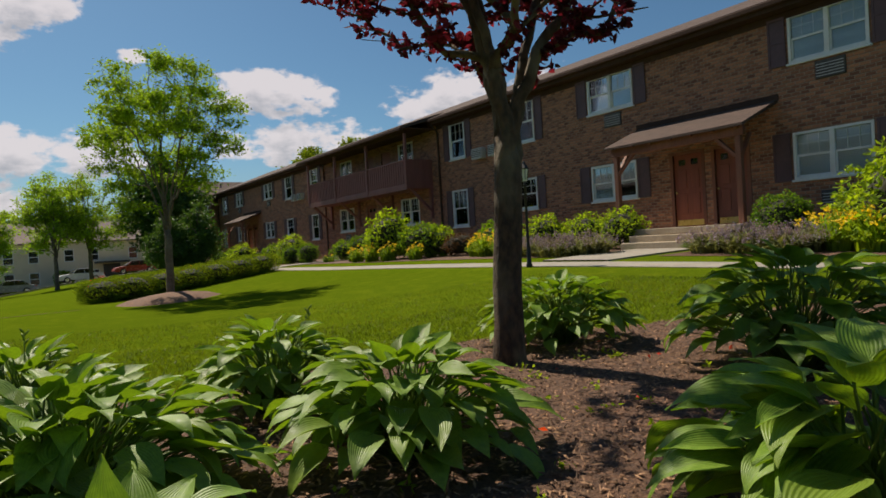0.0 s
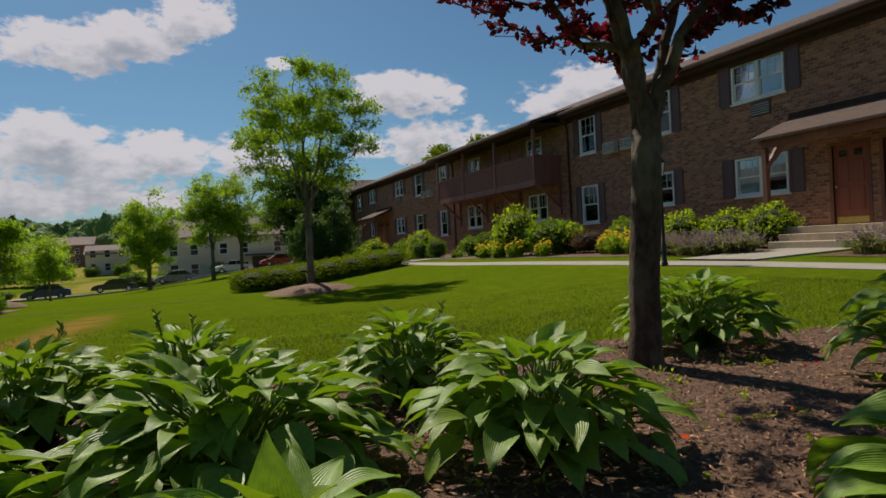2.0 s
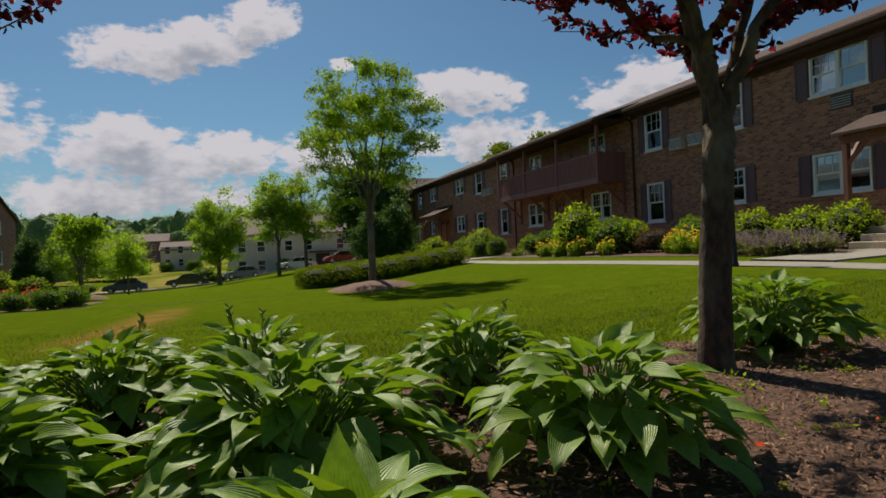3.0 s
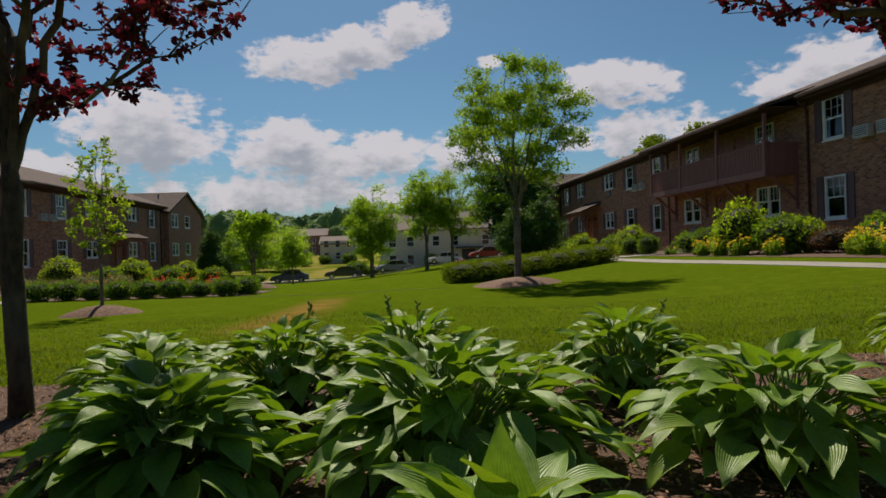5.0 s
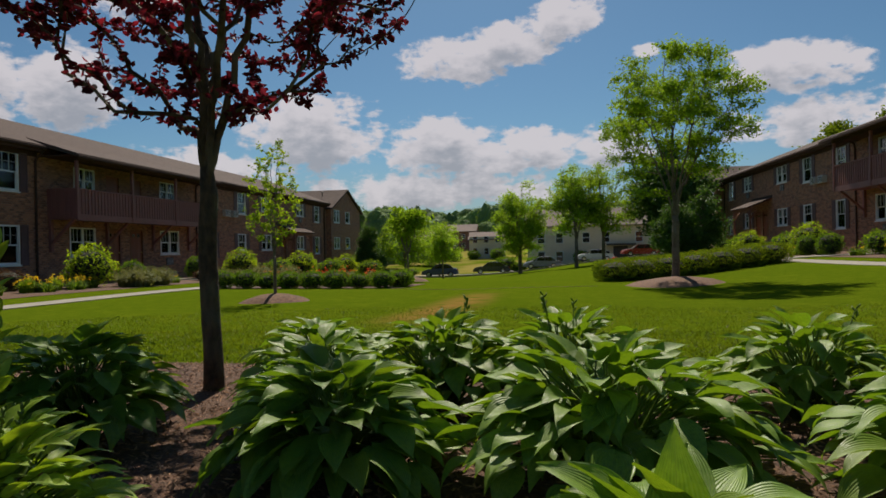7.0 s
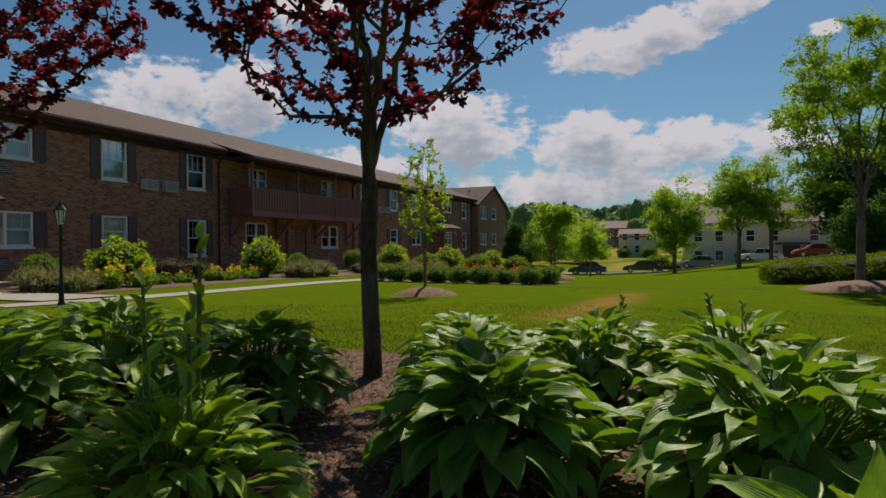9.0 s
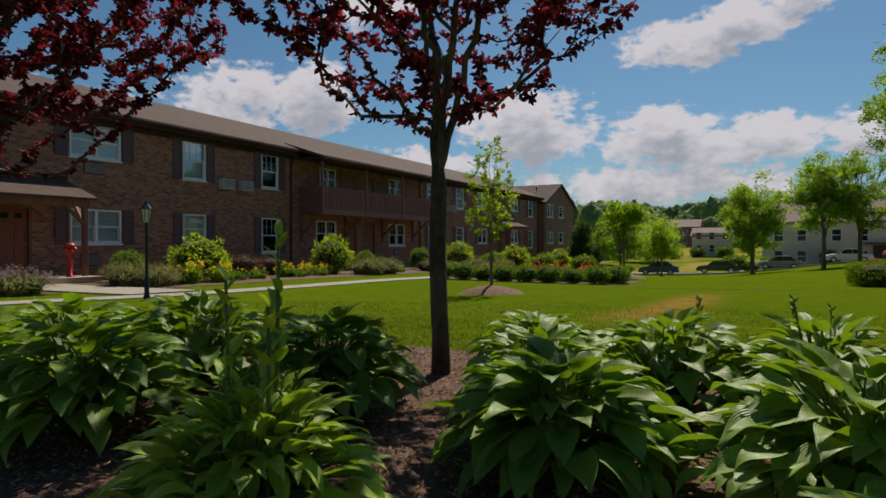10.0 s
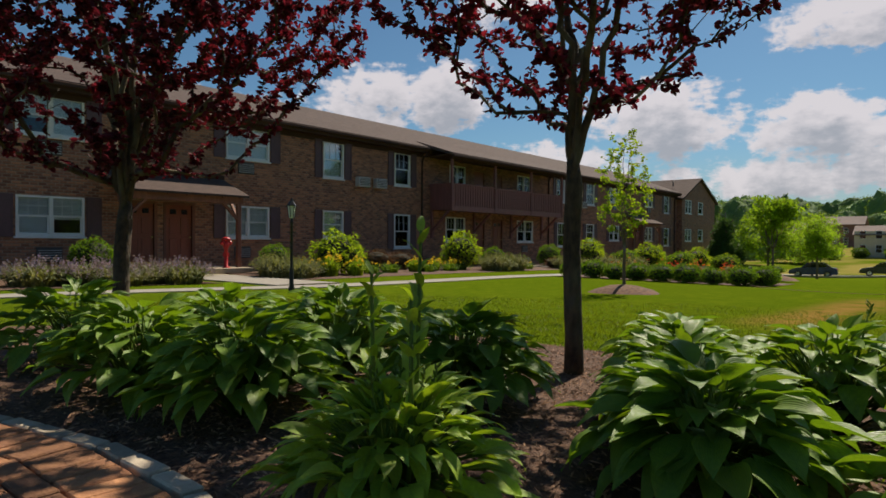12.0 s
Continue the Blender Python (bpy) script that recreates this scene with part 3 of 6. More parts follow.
def window(parent, s, v, u0, u1, z0, z1, double, rng, shutters=True):
    """A white sash window with blinds, set into its opening; s: the way the facade faces."""
    frame_w = 0.06
    spans = [(s * (v - 0.07), s * (v + 0.03), u0, u0 + frame_w, z0, z1), (s * (v - 0.07), s * (v + 0.03), u1 - frame_w, u1, z0, z1),
             (s * (v - 0.07), s * (v + 0.03), u0 + frame_w, u1 - frame_w, z1 - frame_w, z1), (s * (v - 0.07), s * (v + 0.03), u0 + frame_w, u1 - frame_w, z0, z0 + frame_w)]
    ends = [(u0 + frame_w, u1 - frame_w)]
    if double:
        mid = (u0 + u1) / 2
        spans.append((s * (v - 0.07), s * (v + 0.025), mid - 0.05, mid + 0.05, z0 + frame_w, z1 - frame_w))
        ends = [(u0 + frame_w, mid - 0.05), (mid + 0.05, u1 - frame_w)]
    win = part("window", boxes(*spans), WHITE, parent, "white double-hung window" if not double else "white paired double-hung window")
    part("sill", boxes((s * (v - 0.02), s * (v + 0.07), u0 - 0.05, u1 + 0.05, z0 - 0.06, z0 - 0.002), bevel=0.008), WHITE, win)
    meet = (z0 + z1) / 2
    for a, b in ends:
        part("sash", boxes((s * (v - 0.055), s * (v - 0.02), a, b, meet - 0.025, meet + 0.025), (s * (v - 0.055), s * (v - 0.025), a, a + 0.035, z0 + frame_w, meet), (s * (v - 0.055), s * (v - 0.025), b - 0.035, b, z0 + frame_w, meet),
                           (s * (v - 0.055), s * (v - 0.025), a, b, z0 + frame_w, z0 + frame_w + 0.04),
                           *[(s * (v - 0.05), s * (v - 0.034), a + (b - a) * k / 3 - 0.005, a + (b - a) * k / 3 + 0.005, meet + 0.025, z1 - frame_w) for k in (1, 2)],
                           (s * (v - 0.05), s * (v - 0.034), a, b, (meet + z1) / 2 - 0.005, (meet + z1) / 2 + 0.005)), WHITE, win)
        for lo, hi, back in ((z0 + frame_w, meet, 0.045), (meet, z1 - frame_w, 0.042)):
            pane = part("pane", boxes((s * (v - back - 0.004), s * (v - back), a, b, lo, hi)), GLASS, win)
            pane.visible_shadow = False
        drop = rng.choice((0.95, 0.95, 0.58, 0.95, 0.95))
        foot = z1 - (z1 - z0) * drop
        slats = [(s * (v - 0.085), s * (v - 0.078), a, b, z, z + 0.047) for z in np.arange(foot, z1 - 0.05, 0.05)]
        part("blind", boxes(*slats), BLIND, win, "pale blind drawn part way")
    if shutters:
        w = min(0.42, (u1 - u0) * 0.34)
        for a in (u0 - w - 0.06, u1 + 0.06):
            panel = [(s * (v + 0.003), s * (v + 0.03), a, a + w, z0 - 0.02, z1 + 0.02)]
            bm = boxes(*panel, bevel=0.005)
            shutter = part("shutter", bm, SHUTTER, parent)
            rails = [(s * (v + 0.03), s * (v + 0.045), a, a + 0.05, z0 - 0.02, z1 + 0.02), (s * (v + 0.03), s * (v + 0.045), a + w - 0.05, a + w, z0 - 0.02, z1 + 0.02)]
            rails += [(s * (v + 0.03), s * (v + 0.045), a + 0.05, a + w - 0.05, z, z + 0.06) for z in (z0 - 0.02, meet - 0.03, z1 - 0.04)]
            part("shutter_frame", boxes(*rails), SHUTTER, shutter)


def cooler(parent, s, v, u, z, out):
    body = part("air_conditioner", boxes((s * (v - 0.1), s * (v + (0.24 if out else 0.04)), u, u + 0.66, z, z + 0.42), bevel=0.012), GREY_METAL if out else DARK_METAL, parent,
                "pale grey wall air conditioner" if out else "dark wall sleeve of an air conditioner")
    face = v + (0.24 if out else 0.04)
    # flat dark plate on the face, giving the slat gaps their shade
    part("grille_back", boxes((s * face, s * (face + 0.004), u + 0.03, u + 0.63, z + 0.04, z + 0.38)), DARK_METAL, body, "dark plate standing for the shade between the slats")
    for k in range(5):
        part("slat", boxes((s * (face + 0.004), s * (face + 0.009), u + 0.03, u + 0.63, z + 0.05 + 0.068 * k, z + (0.078 if out else 0.066) + 0.068 * k)), GREY_METAL, body)


def panel_door(parent, s, v, u0, u1, z0=0.0):
    part("door_casing", boxes((s * (v - 0.08), s * (v + 0.02), u0 - 0.09, u0, z0, z0 + 2.12), (s * (v - 0.08), s * (v + 0.02), u1, u1 + 0.09, z0, z0 + 2.12),
                              (s * (v - 0.08), s * (v + 0.02), u0, u1, z0 + 2.04, z0 + 2.12)), TIMBER, parent)
    leaf = part("door", boxes((s * (v - 0.09), s * (v - 0.045), u0, u1, z0, z0 + 2.04)), DOOR, parent, "red-brown panelled front door")
    w = (u1 - u0 - 0.36) / 2
    for a in (u0 + 0.12, u1 - 0.12 - w):
        for lo, hi in ((0.36, 0.95), (1.08, 1.62)):
            part("door_panel", boxes((s * (v - 0.045), s * (v - 0.03), a, a + w, z0 + lo, z0 + hi), bevel=0.012), DOOR, leaf)
        part("fan_light", boxes((s * (v - 0.045), s * (v - 0.04), a + 0.03, a + w - 0.03, z0 + 1.74, z0 + 1.9)), CAR_GLASS, leaf, "small dark door light")
    part("kick_plate", boxes((s * (v - 0.045), s * (v - 0.036), u0 + 0.04, u1 - 0.04, z0 + 0.03, z0 + 0.19)), BRASS, leaf, "brass kick plate")
    knob = lathe([(0.012, 0), (0.012, 0.04), (0.03, 0.05), (0.032, 0.07), (0.015, 0.085)], 10)
    knob.transform(Matrix.Translation((s * (v - 0.045), u1 - 0.08, z0 + 0.98)) @ Euler((0, s * math.pi / 2, 0)).to_matrix().to_4x4())
    part("door_knob", knob, BRASS, leaf)


def porch(parent, s, u0, u1, out, top):
    """A shingled porch roof on two braced timber posts."""
    roof_lo, roof_hi = top, top + 0.62
    slab = prism([(0.0, roof_hi), (s * (out + 0.25), roof_lo), (s * (out + 0.25), roof_lo + 0.07), (0.0, roof_hi + 0.09)], "y", u0 - 0.25, u1 + 0.25)
    roof = part("porch_roof", slab, SHINGLE, parent, "brown shingled porch roof")
    part("flashing", boxes((s * 0.002, s * 0.03, u0 - 0.3, u1 + 0.3, roof_hi + 0.05, roof_hi + 0.22)), FASCIA, roof)
    part("porch_beam", boxes((s * (out - 0.07), s * (out + 0.07), u0 - 0.15, u1 + 0.15, top - 0.2, top + 0.03), bevel=0.01), TIMBER, parent)
    for k in range(7):
        u = u0 + (u1 - u0) * k / 6
        part("rafter", beam((s * 0.02, u, roof_hi - 0.05), (s * (out + 0.15), u, roof_lo - 0.02), 0.05, 0.1), TIMBER, parent)
    for u, way in ((u0, 1), (u1, -1)):
        part("porch_post", boxes((s * (out - 0.07), s * (out + 0.07), u - 0.07, u + 0.07, -0.16, top - 0.2), bevel=0.012), TIMBER, parent)
        part("brace", beam((s * out, u, top - 0.75), (s * out, u + way * 0.6, top - 0.16), 0.08, 0.1), TIMBER, parent)
        part("brace", beam((s * out, u, top - 0.75), (s * (out - 0.5), u, top - 0.1), 0.08, 0.1), TIMBER, parent)


def balcony(parent, s):
    """A timber balcony between four posts, hung on knee braces, under the drawn-out roof."""
    u0, u1, out, floor, rail = 23.4, 34.0, 1.37, 2.4, 3.66
    deck = part("balcony_floor", boxes((0.0, s * out, u0, u1, floor, floor + 0.16)), MAROON, parent, "maroon balcony deck")
    part("fascia_board", boxes((s * out, s * (out + 0.03), u0 - 0.02, u1 + 0.02, floor - 0.06, floor + 0.2)), MAROON, deck)
    rail_part = part("top_rail", boxes((s * (out - 0.06), s * (out + 0.05), u0, u1, rail - 0.06, rail), (0.0, s * out, u0 - 0.05, u0 + 0.05, rail - 0.06, rail), (0.0, s * out, u1 - 0.05, u1 + 0.05, rail - 0.06, rail)), MAROON, parent)
    backing = part("rail_board", boxes((s * (out - 0.03), s * (out - 0.012), u0, u1, floor + 0.1, rail - 0.06), (0.0, s * out, u0 - 0.012, u0 + 0.012, floor + 0.1, rail - 0.06), (0.0, s * out, u1 - 0.012, u1 + 0.012, floor + 0.1, rail - 0.06)), MAROON, parent)
    count = int((u1 - u0) / 0.2)
    first = None
    for k in range(count):
        u = u0 + 0.1 + (u1 - u0 - 0.2) * k / (count - 1)
        if first is None:
            first = part("batten", boxes((s * (out - 0.012), s * (out + 0.018), -0.045, 0.045, floor + 0.08, rail - 0.06)), MAROON, backing).data
            ob = backing.children[0]
        else:
            ob = new("batten", first)
            ob.parent = backing
        ob.location = (0, u, 0)
    for k in range(6):
        part("batten", boxes((s * (0.15 + 0.2 * k), s * (0.2 + 0.2 * k), u0 - 0.03, u0 - 0.012, floor + 0.08, rail - 0.06)), MAROON, backing)
    for u in (u0, 26.95, 30.5, u1):
        part("balcony_post", boxes((s * (out - 0.06), s * (out + 0.06), u - 0.06, u + 0.06, floor - 0.02, 4.78), bevel=0.01), MAROON, parent)
    for u in (u0 + 0.1, 26.95, 30.5, u1 - 0.1):
        part("knee_brace", beam((s * 0.08, u, floor - 1.0), (s * 1.15, u, floor - 0.02), 0.1, 0.14), MAROON, parent)
        part("wall_stud", boxes((s * 0.002, s * 0.12, u - 0.07, u + 0.07, floor - 1.35, floor)), MAROON, parent)
    part("balcony_beam", boxes((s * (out - 0.07), s * (out + 0.07), u0, u1, 4.78, 4.94)), FASCIA, parent)


def apartments(name, x, z, s, label, seed):
    rng = random.Random(seed)
    home = thing(name, pose(x, 0, z), label, "apartment building")
    u0, u1 = -6.0, 58.0
    inset = 0.25
    doors = [(a, b, 0.0, 2.04) for a, b in DOORS]
    up_doors = [(27.0, 27.9, 2.56, 4.6), (28.75, 29.65, 2.56, 4.6)]
    holes = [w[:4] for w in OPENINGS] + doors + up_doors
    part("wall", wall_with_holes(s * -inset, 0.0, u0, u1, -0.9, EAVE, holes), BRICK, home, "brown brick facade")
    part("wall", boxes((s * -DEPTH, s * -(DEPTH - inset), u0, u1, -0.9, EAVE), (s * -(DEPTH - inset), s * -inset, u0, u0 + inset, -0.9, EAVE), (s * -(DEPTH - inset), s * -inset, u1 - inset, u1, -0.9, EAVE)), BRICK, home)
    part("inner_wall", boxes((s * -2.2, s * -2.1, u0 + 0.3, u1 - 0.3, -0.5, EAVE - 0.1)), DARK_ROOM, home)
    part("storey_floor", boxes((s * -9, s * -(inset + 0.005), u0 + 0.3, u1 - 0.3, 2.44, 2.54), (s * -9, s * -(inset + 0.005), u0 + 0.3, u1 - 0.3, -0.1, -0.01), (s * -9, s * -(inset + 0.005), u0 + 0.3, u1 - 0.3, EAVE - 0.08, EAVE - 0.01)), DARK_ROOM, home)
    half = DEPTH / 2
    peak = EAVE + SLOPE * half
    lip = 0.42
    roof = prism([(s * lip, EAVE - SLOPE * lip + 0.1), (s * -half, peak + 0.1), (s * (-DEPTH - lip), EAVE - SLOPE * lip + 0.1), (s * (-DEPTH - lip), EAVE - SLOPE * lip + 0.22), (s * -half, peak + 0.24), (s * lip, EAVE - SLOPE * lip + 0.22)], "y", u0 - 0.3, u1)
    roof = part("roof", roof, SHINGLE, home, "brown asphalt shingle roof")
    reach = 1.78
    part("balcony_roof", prism([(s * (lip - 0.3), EAVE - SLOPE * (lip - 0.3) + 0.12), (s * reach, EAVE - SLOPE * reach + 0.28), (s * reach, EAVE - SLOPE * reach + 0.4), (s * (lip - 0.9), EAVE - SLOPE * (lip - 0.9) + 0.25)], "y", 22.9, 34.5), SHINGLE, home)
    part("balcony_soffit", boxes((s * 0.02, s * 1.5, 23.0, 34.4, 4.94, 4.98)), FASCIA, home)
    part("gutter", boxes((s * (reach - 0.02), s * (reach + 0.1), 22.9, 34.5, EAVE - SLOPE * reach + 0.2, EAVE - SLOPE * reach + 0.33), bevel=0.02), FASCIA, home)
    edge = EAVE - SLOPE * lip
    for a, b in ((u0 - 0.3, 22.88), (34.52, u1 - 0.02)):
        part("gutter", boxes((s * (lip - 0.02), s * (lip + 0.1), a, b, edge + 0.04, edge + 0.17), bevel=0.02), FASCIA, home)
        part("soffit", boxes((s * 0.004, s * (lip - 0.024), a, b, edge - 0.06, edge + 0.02), (s * (lip - 0.045), s * (lip - 0.022), a, b, edge + 0.02, edge + 0.1)), FASCIA, home)
        part("frieze", boxes((s * 0.003, s * 0.035, a, b, edge - 0.24, edge - 0.062)), FASCIA, home)
    for u in (22.75, 34.75, 57.3):
        top = EAVE - 0.2
        verts, faces = tube([([(s * 0.4, u, top), (s * 0.3, u, top - 0.12), (s * 0.09, u, top - 0.3), (s * 0.06, u, top - 0.5), (s * 0.06, u, -0.5), (s * 0.12, u, -0.62)], [0.045] * 6)], 8)
        raw("downspout", verts, faces, FASCIA, home, "dark brown downspout", smooth=True)
    for w in OPENINGS:
        on_balcony = 24 < w[0] < 33
        window(home, s, 0.0, *w, rng, shutters=not on_balcony)
    for a, b in DOORS:
        panel_door(home, s, 0.0, a, b)
    for a, b, lo, hi in up_doors:
        part("balcony_door", boxes((s * -0.1, s * -0.05, a, b, lo, hi)), DOOR, home, "dim balcony door")
    for u, zz, out in AIR:
        cooler(home, s, 0.0, u, zz, out)
    porch(home, s, 8.35, 12.0, 1.37, 2.3)
    porch(home, s, 46.6, 50.2, 1.37, 2.3)
    balcony(home, s)
    part("porch_floor", boxes((s * 0.003, s * 1.9, 8.1, 12.2, -0.16, 0.0), bevel=0.01), STEP, home, "tan concrete porch floor")
    part("porch_floor", boxes((s * 0.003, s * 1.7, 26.6, 30.0, -0.16, 0.0), bevel=0.01), STEP, home)
    part("porch_floor", boxes((s * 0.003, s * 1.7, 46.4, 50.4, -0.16, 0.0), bevel=0.01), STEP, home)
    # the gabled end wing
    vw = 0.5
    part("wing_wall", wall_with_holes(s * (vw - inset), s * vw, 58.0, 67.8, -1.6, 4.9, [w[:4] for w in WING]), BRICK, home)
    part("wing_wall", boxes((s * -9, s * (vw - inset), 58.0, 58.25, -1.6, 4.9), (s * -9, s * (vw - inset), 67.55, 67.8, -1.6, 4.9), (s * -9.25, s * -9, 58.0, 67.8, -1.6, 4.9)), BRICK, home)
    part("wing_gable", prism([(58.0, 4.9), (67.8, 4.9), (62.9, 6.9)], "x", s * (vw - inset), s * vw), BRICK, home)
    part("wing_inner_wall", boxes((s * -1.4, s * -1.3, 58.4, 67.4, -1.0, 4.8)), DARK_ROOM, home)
    part("wing_roof", prism([(57.6, 4.74), (62.9, 6.92), (68.2, 4.74), (68.2, 4.88), (62.9, 7.08), (57.6, 4.88)], "x", s * -9.6, s * (vw + 0.25)), SHINGLE, home)
    for w in WING:
        window(home, s, vw, *w, rng, shutters=False)
    part("roof_vent", lathe([(0.06, 0), (0.06, 0.35), (0.12, 0.36), (0.12, 0.44), (0.02, 0.5)], 10), DARK_METAL, home).location = (s * -1.2, 60.5, EAVE + 0.95)
    return home


apartments("apartment_building", 16.0, 0.8, -1, "two-storey brown brick apartment building with a maroon balcony and timber porch", 3)
apartments("apartment_building", -20.0, -0.12, 1, "two-storey brown brick apartment building facing the sloping lawn", 5)


def porch_steps(x, y, s, z_top, rises, width, label):
    steps = thing("porch_steps", pose(x, y, z_top), label, "steps")
    for k in range(rises):
        part("step", boxes((s * 0.36 * k, s * (0.36 * (k + 1) + 0.02), -width / 2, width / 2, -0.17 * (k + 1) - 0.3, -0.17 * (k + 1) + 0.0), bevel=0.012), STEP, steps)


porch_steps(16.0 - 1.905, 9.7, -1, 0.8 - 0.0, 2, 2.6, "tan concrete steps up to the porch")
porch_steps(-20.0 + 1.905, 9.9, 1, -0.12, 1, 2.4, "low tan concrete step below the porch")
porch_steps(16.0 - 1.705, 28.2, -1, 0.8, 2, 2.0, "tan concrete steps below the balcony")
porch_steps(-20.0 + 1.705, 28.4, 1, -0.12, 1, 2.0, "low tan concrete step below the balcony")

# ---- planting helpers ----


def leaf_cloud(centres, length, width, rng, droop=0.3, spread=0.25, folded=False):
    """Vertices and faces of many small pointed leaves, one at each centre."""
    n = len(centres)
    centres = np.asarray(centres)
    a = rng.normal(size=(n, 3))
    a[:, 2] = a[:, 2] * 0.6 - droop
    a /= np.linalg.norm(a, axis=1)[:, None] + 1e-9
    b = np.cross(a, rng.normal(size=(n, 3)))
    b /= np.linalg.norm(b, axis=1)[:, None] + 1e-9
    c = np.cross(a, b)
    k = rng.uniform(1 - spread, 1 + spread, (n, 1))
    a, b = a * length * k, b * width * k
    if folded:
        rise = c * width * 0.22
        verts = np.stack([centres, centres + 0.3 * a + 0.46 * b + rise, centres + 0.66 * a + 0.4 * b + rise, centres + a, centres + 0.66 * a - 0.4 * b + rise, centres + 0.3 * a - 0.46 * b + rise], 1).reshape(-1, 3)
        k = 6 * np.arange(n)[:, None]
        return verts.tolist(), np.concatenate([k + np.array([0, 1, 2, 3]), k + np.array([0, 3, 4, 5])]).tolist()
    verts = np.stack([centres, centres + 0.45 * a + 0.5 * b + c * width * 0.2, centres + a, centres + 0.45 * a - 0.5 * b + c * width * 0.2], 1).reshape(-1, 3)
    faces = np.arange(4 * n).reshape(n, 4)
    return verts.tolist(), faces.tolist()


def bent(start, end, rng, lift=0.0, wander=0.06, steps=6):
    """Points from start to end, bowed upwards and wandering a little."""
    start, end = np.asarray(start, float), np.asarray(end, float)
    span = np.linalg.norm(end - start)
    out = []
    off = np.zeros(3)
    for k in range(steps + 1):
        f = k / steps
        if 0 < k < steps:
            off = off * 0.6 + rng.normal(size=3) * wander * span * 0.5
        else:
            off = off * 0.0
        out.append(start + (end - start) * f + off + np.array([0, 0, lift * span * math.sin(math.pi * f)]))
    return out


def clump_tree(name, m, label, seed, trunk, fork, crown, clumps, clump_r, flat, per_clump, leaf, leaf_mat, bark, limbs=6, lean=(0, 0), shape=None, category="tree", group="", leader=False, twigs=2, hollow=0.35, spread=1.0):
    """A tapered trunk, limbs to the crown's clumps, and a crown of many small leaves.
    crown: centre height, radius, half height; shape: radius factor by relative height from -1 to 1."""
    rng = np.random.default_rng(seed)
    tree = thing(name, m, label, category, group)
    zc, rx, rz = crown
    top = np.array([lean[0], lean[1], fork])
    lines = []
    end_z = zc + rz * 0.75 if leader else fork
    trunk_pts = bent((0, 0, -0.08), (lean[0], lean[1], end_z), rng, 0, 0.012, 8)
    lines.append((trunk_pts, [trunk * (1.28 if k == 0 else 1.06 if k == 1 else 1 - (0.75 if leader else 0.22) * k / 8) for k in range(9)]))
    centres = []
    while len(centres) < clumps:
        p = rng.uniform(-1, 1, 3)
        r = math.hypot(p[0], p[1])
        limit = shape(p[2]) if shape else math.sqrt(max(0.0, 1 - p[2] ** 2))
        if r > limit or (r < hollow * limit and rng.random() < 0.7 and abs(p[2]) < 0.7):
            continue
        centres.append(np.array([p[0] * rx + lean[0], p[1] * rx + lean[1], zc + p[2] * rz]))
    mains = []
    for k in range(limbs):
        a = 2 * math.pi * (k + rng.uniform(-0.25, 0.25)) / limbs
        reach, h = rx * spread * rng.uniform(0.35, 0.72), zc + rz * rng.uniform(0.1, 0.85)
        base = trunk_pts[-1] if not leader else trunk_pts[3 + k % 5]
        start = np.asarray(base) - np.array([0, 0, rng.uniform(0.0, 0.12) * fork * 0.5])
        if leader:
            h = start[2] + (zc + rz - start[2]) * rng.uniform(0.3, 0.7)
        pts = bent(start, (lean[0] + reach * math.cos(a), lean[1] + reach * math.sin(a), h), rng, -0.06 if not leader else 0.05, 0.05, 7)
        r0 = trunk * (0.5 if leader else 0.62) * rng.uniform(0.7, 1.0)
        lines.append((pts, [r0 * (1 - 0.8 * i / 7) for i in range(8)]))
        mains.append((np.array(pts), r0))
    spots = []
    for c in centres:
        best = min(mains, key=lambda item: np.min(np.linalg.norm(item[0] - c, axis=1) + 0.8 * np.maximum(0, item[0][:, 2] - c[2])))
        d = np.linalg.norm(best[0] - c, axis=1) + 0.9 * np.maximum(0, best[0][:, 2] - c[2] + 0.1)
        i = int(np.argmin(d))
        pts = bent(best[0][i], c, rng, 0.06, 0.1, 5)
        r0 = max(best[1] * (1 - 0.8 * i / 7) * 0.45, 0.004 + trunk * 0.03)
        lines.append((pts, [r0 * (1 - 0.82 * q / 5) for q in range(6)]))
        for _ in range(twigs):
            e = c + np.clip(rng.normal(size=3), -1.1, 1.1) * 0.8 * clump_r * np.array([1, 1, flat])
            lines.append((bent(pts[3], e, rng, 0.03, 0.1, 3), [r0 * 0.35, r0 * 0.28, r0 * 0.2, r0 * 0.12]))
        n = max(3, int(per_clump * rng.uniform(0.5, 1.4)))
        spots.append(c + np.clip(rng.normal(size=(n, 3)), -1.7, 1.7) * clump_r * rng.uniform(0.65, 1.15) * np.array([0.62, 0.62, 0.62 * flat]))
        along = np.array(pts[2:])
        spots.append(np.repeat(along, max(1, n // 7), 0) + rng.normal(size=(len(along) * max(1, n // 7), 3)) * clump_r * 0.25)
    raw("trunk", *tube(lines[:1], 12), bark, tree, smooth=True)
    tagged(raw("branchwork", *tube(lines[1:], 6), bark, tree, smooth=True), kind="stuff")
    tagged(raw("crown", *leaf_cloud(np.concatenate(spots), leaf[0], leaf[1], rng, folded=leaf[0] < 0.12), leaf_mat, tree), kind="stuff")
    return tree


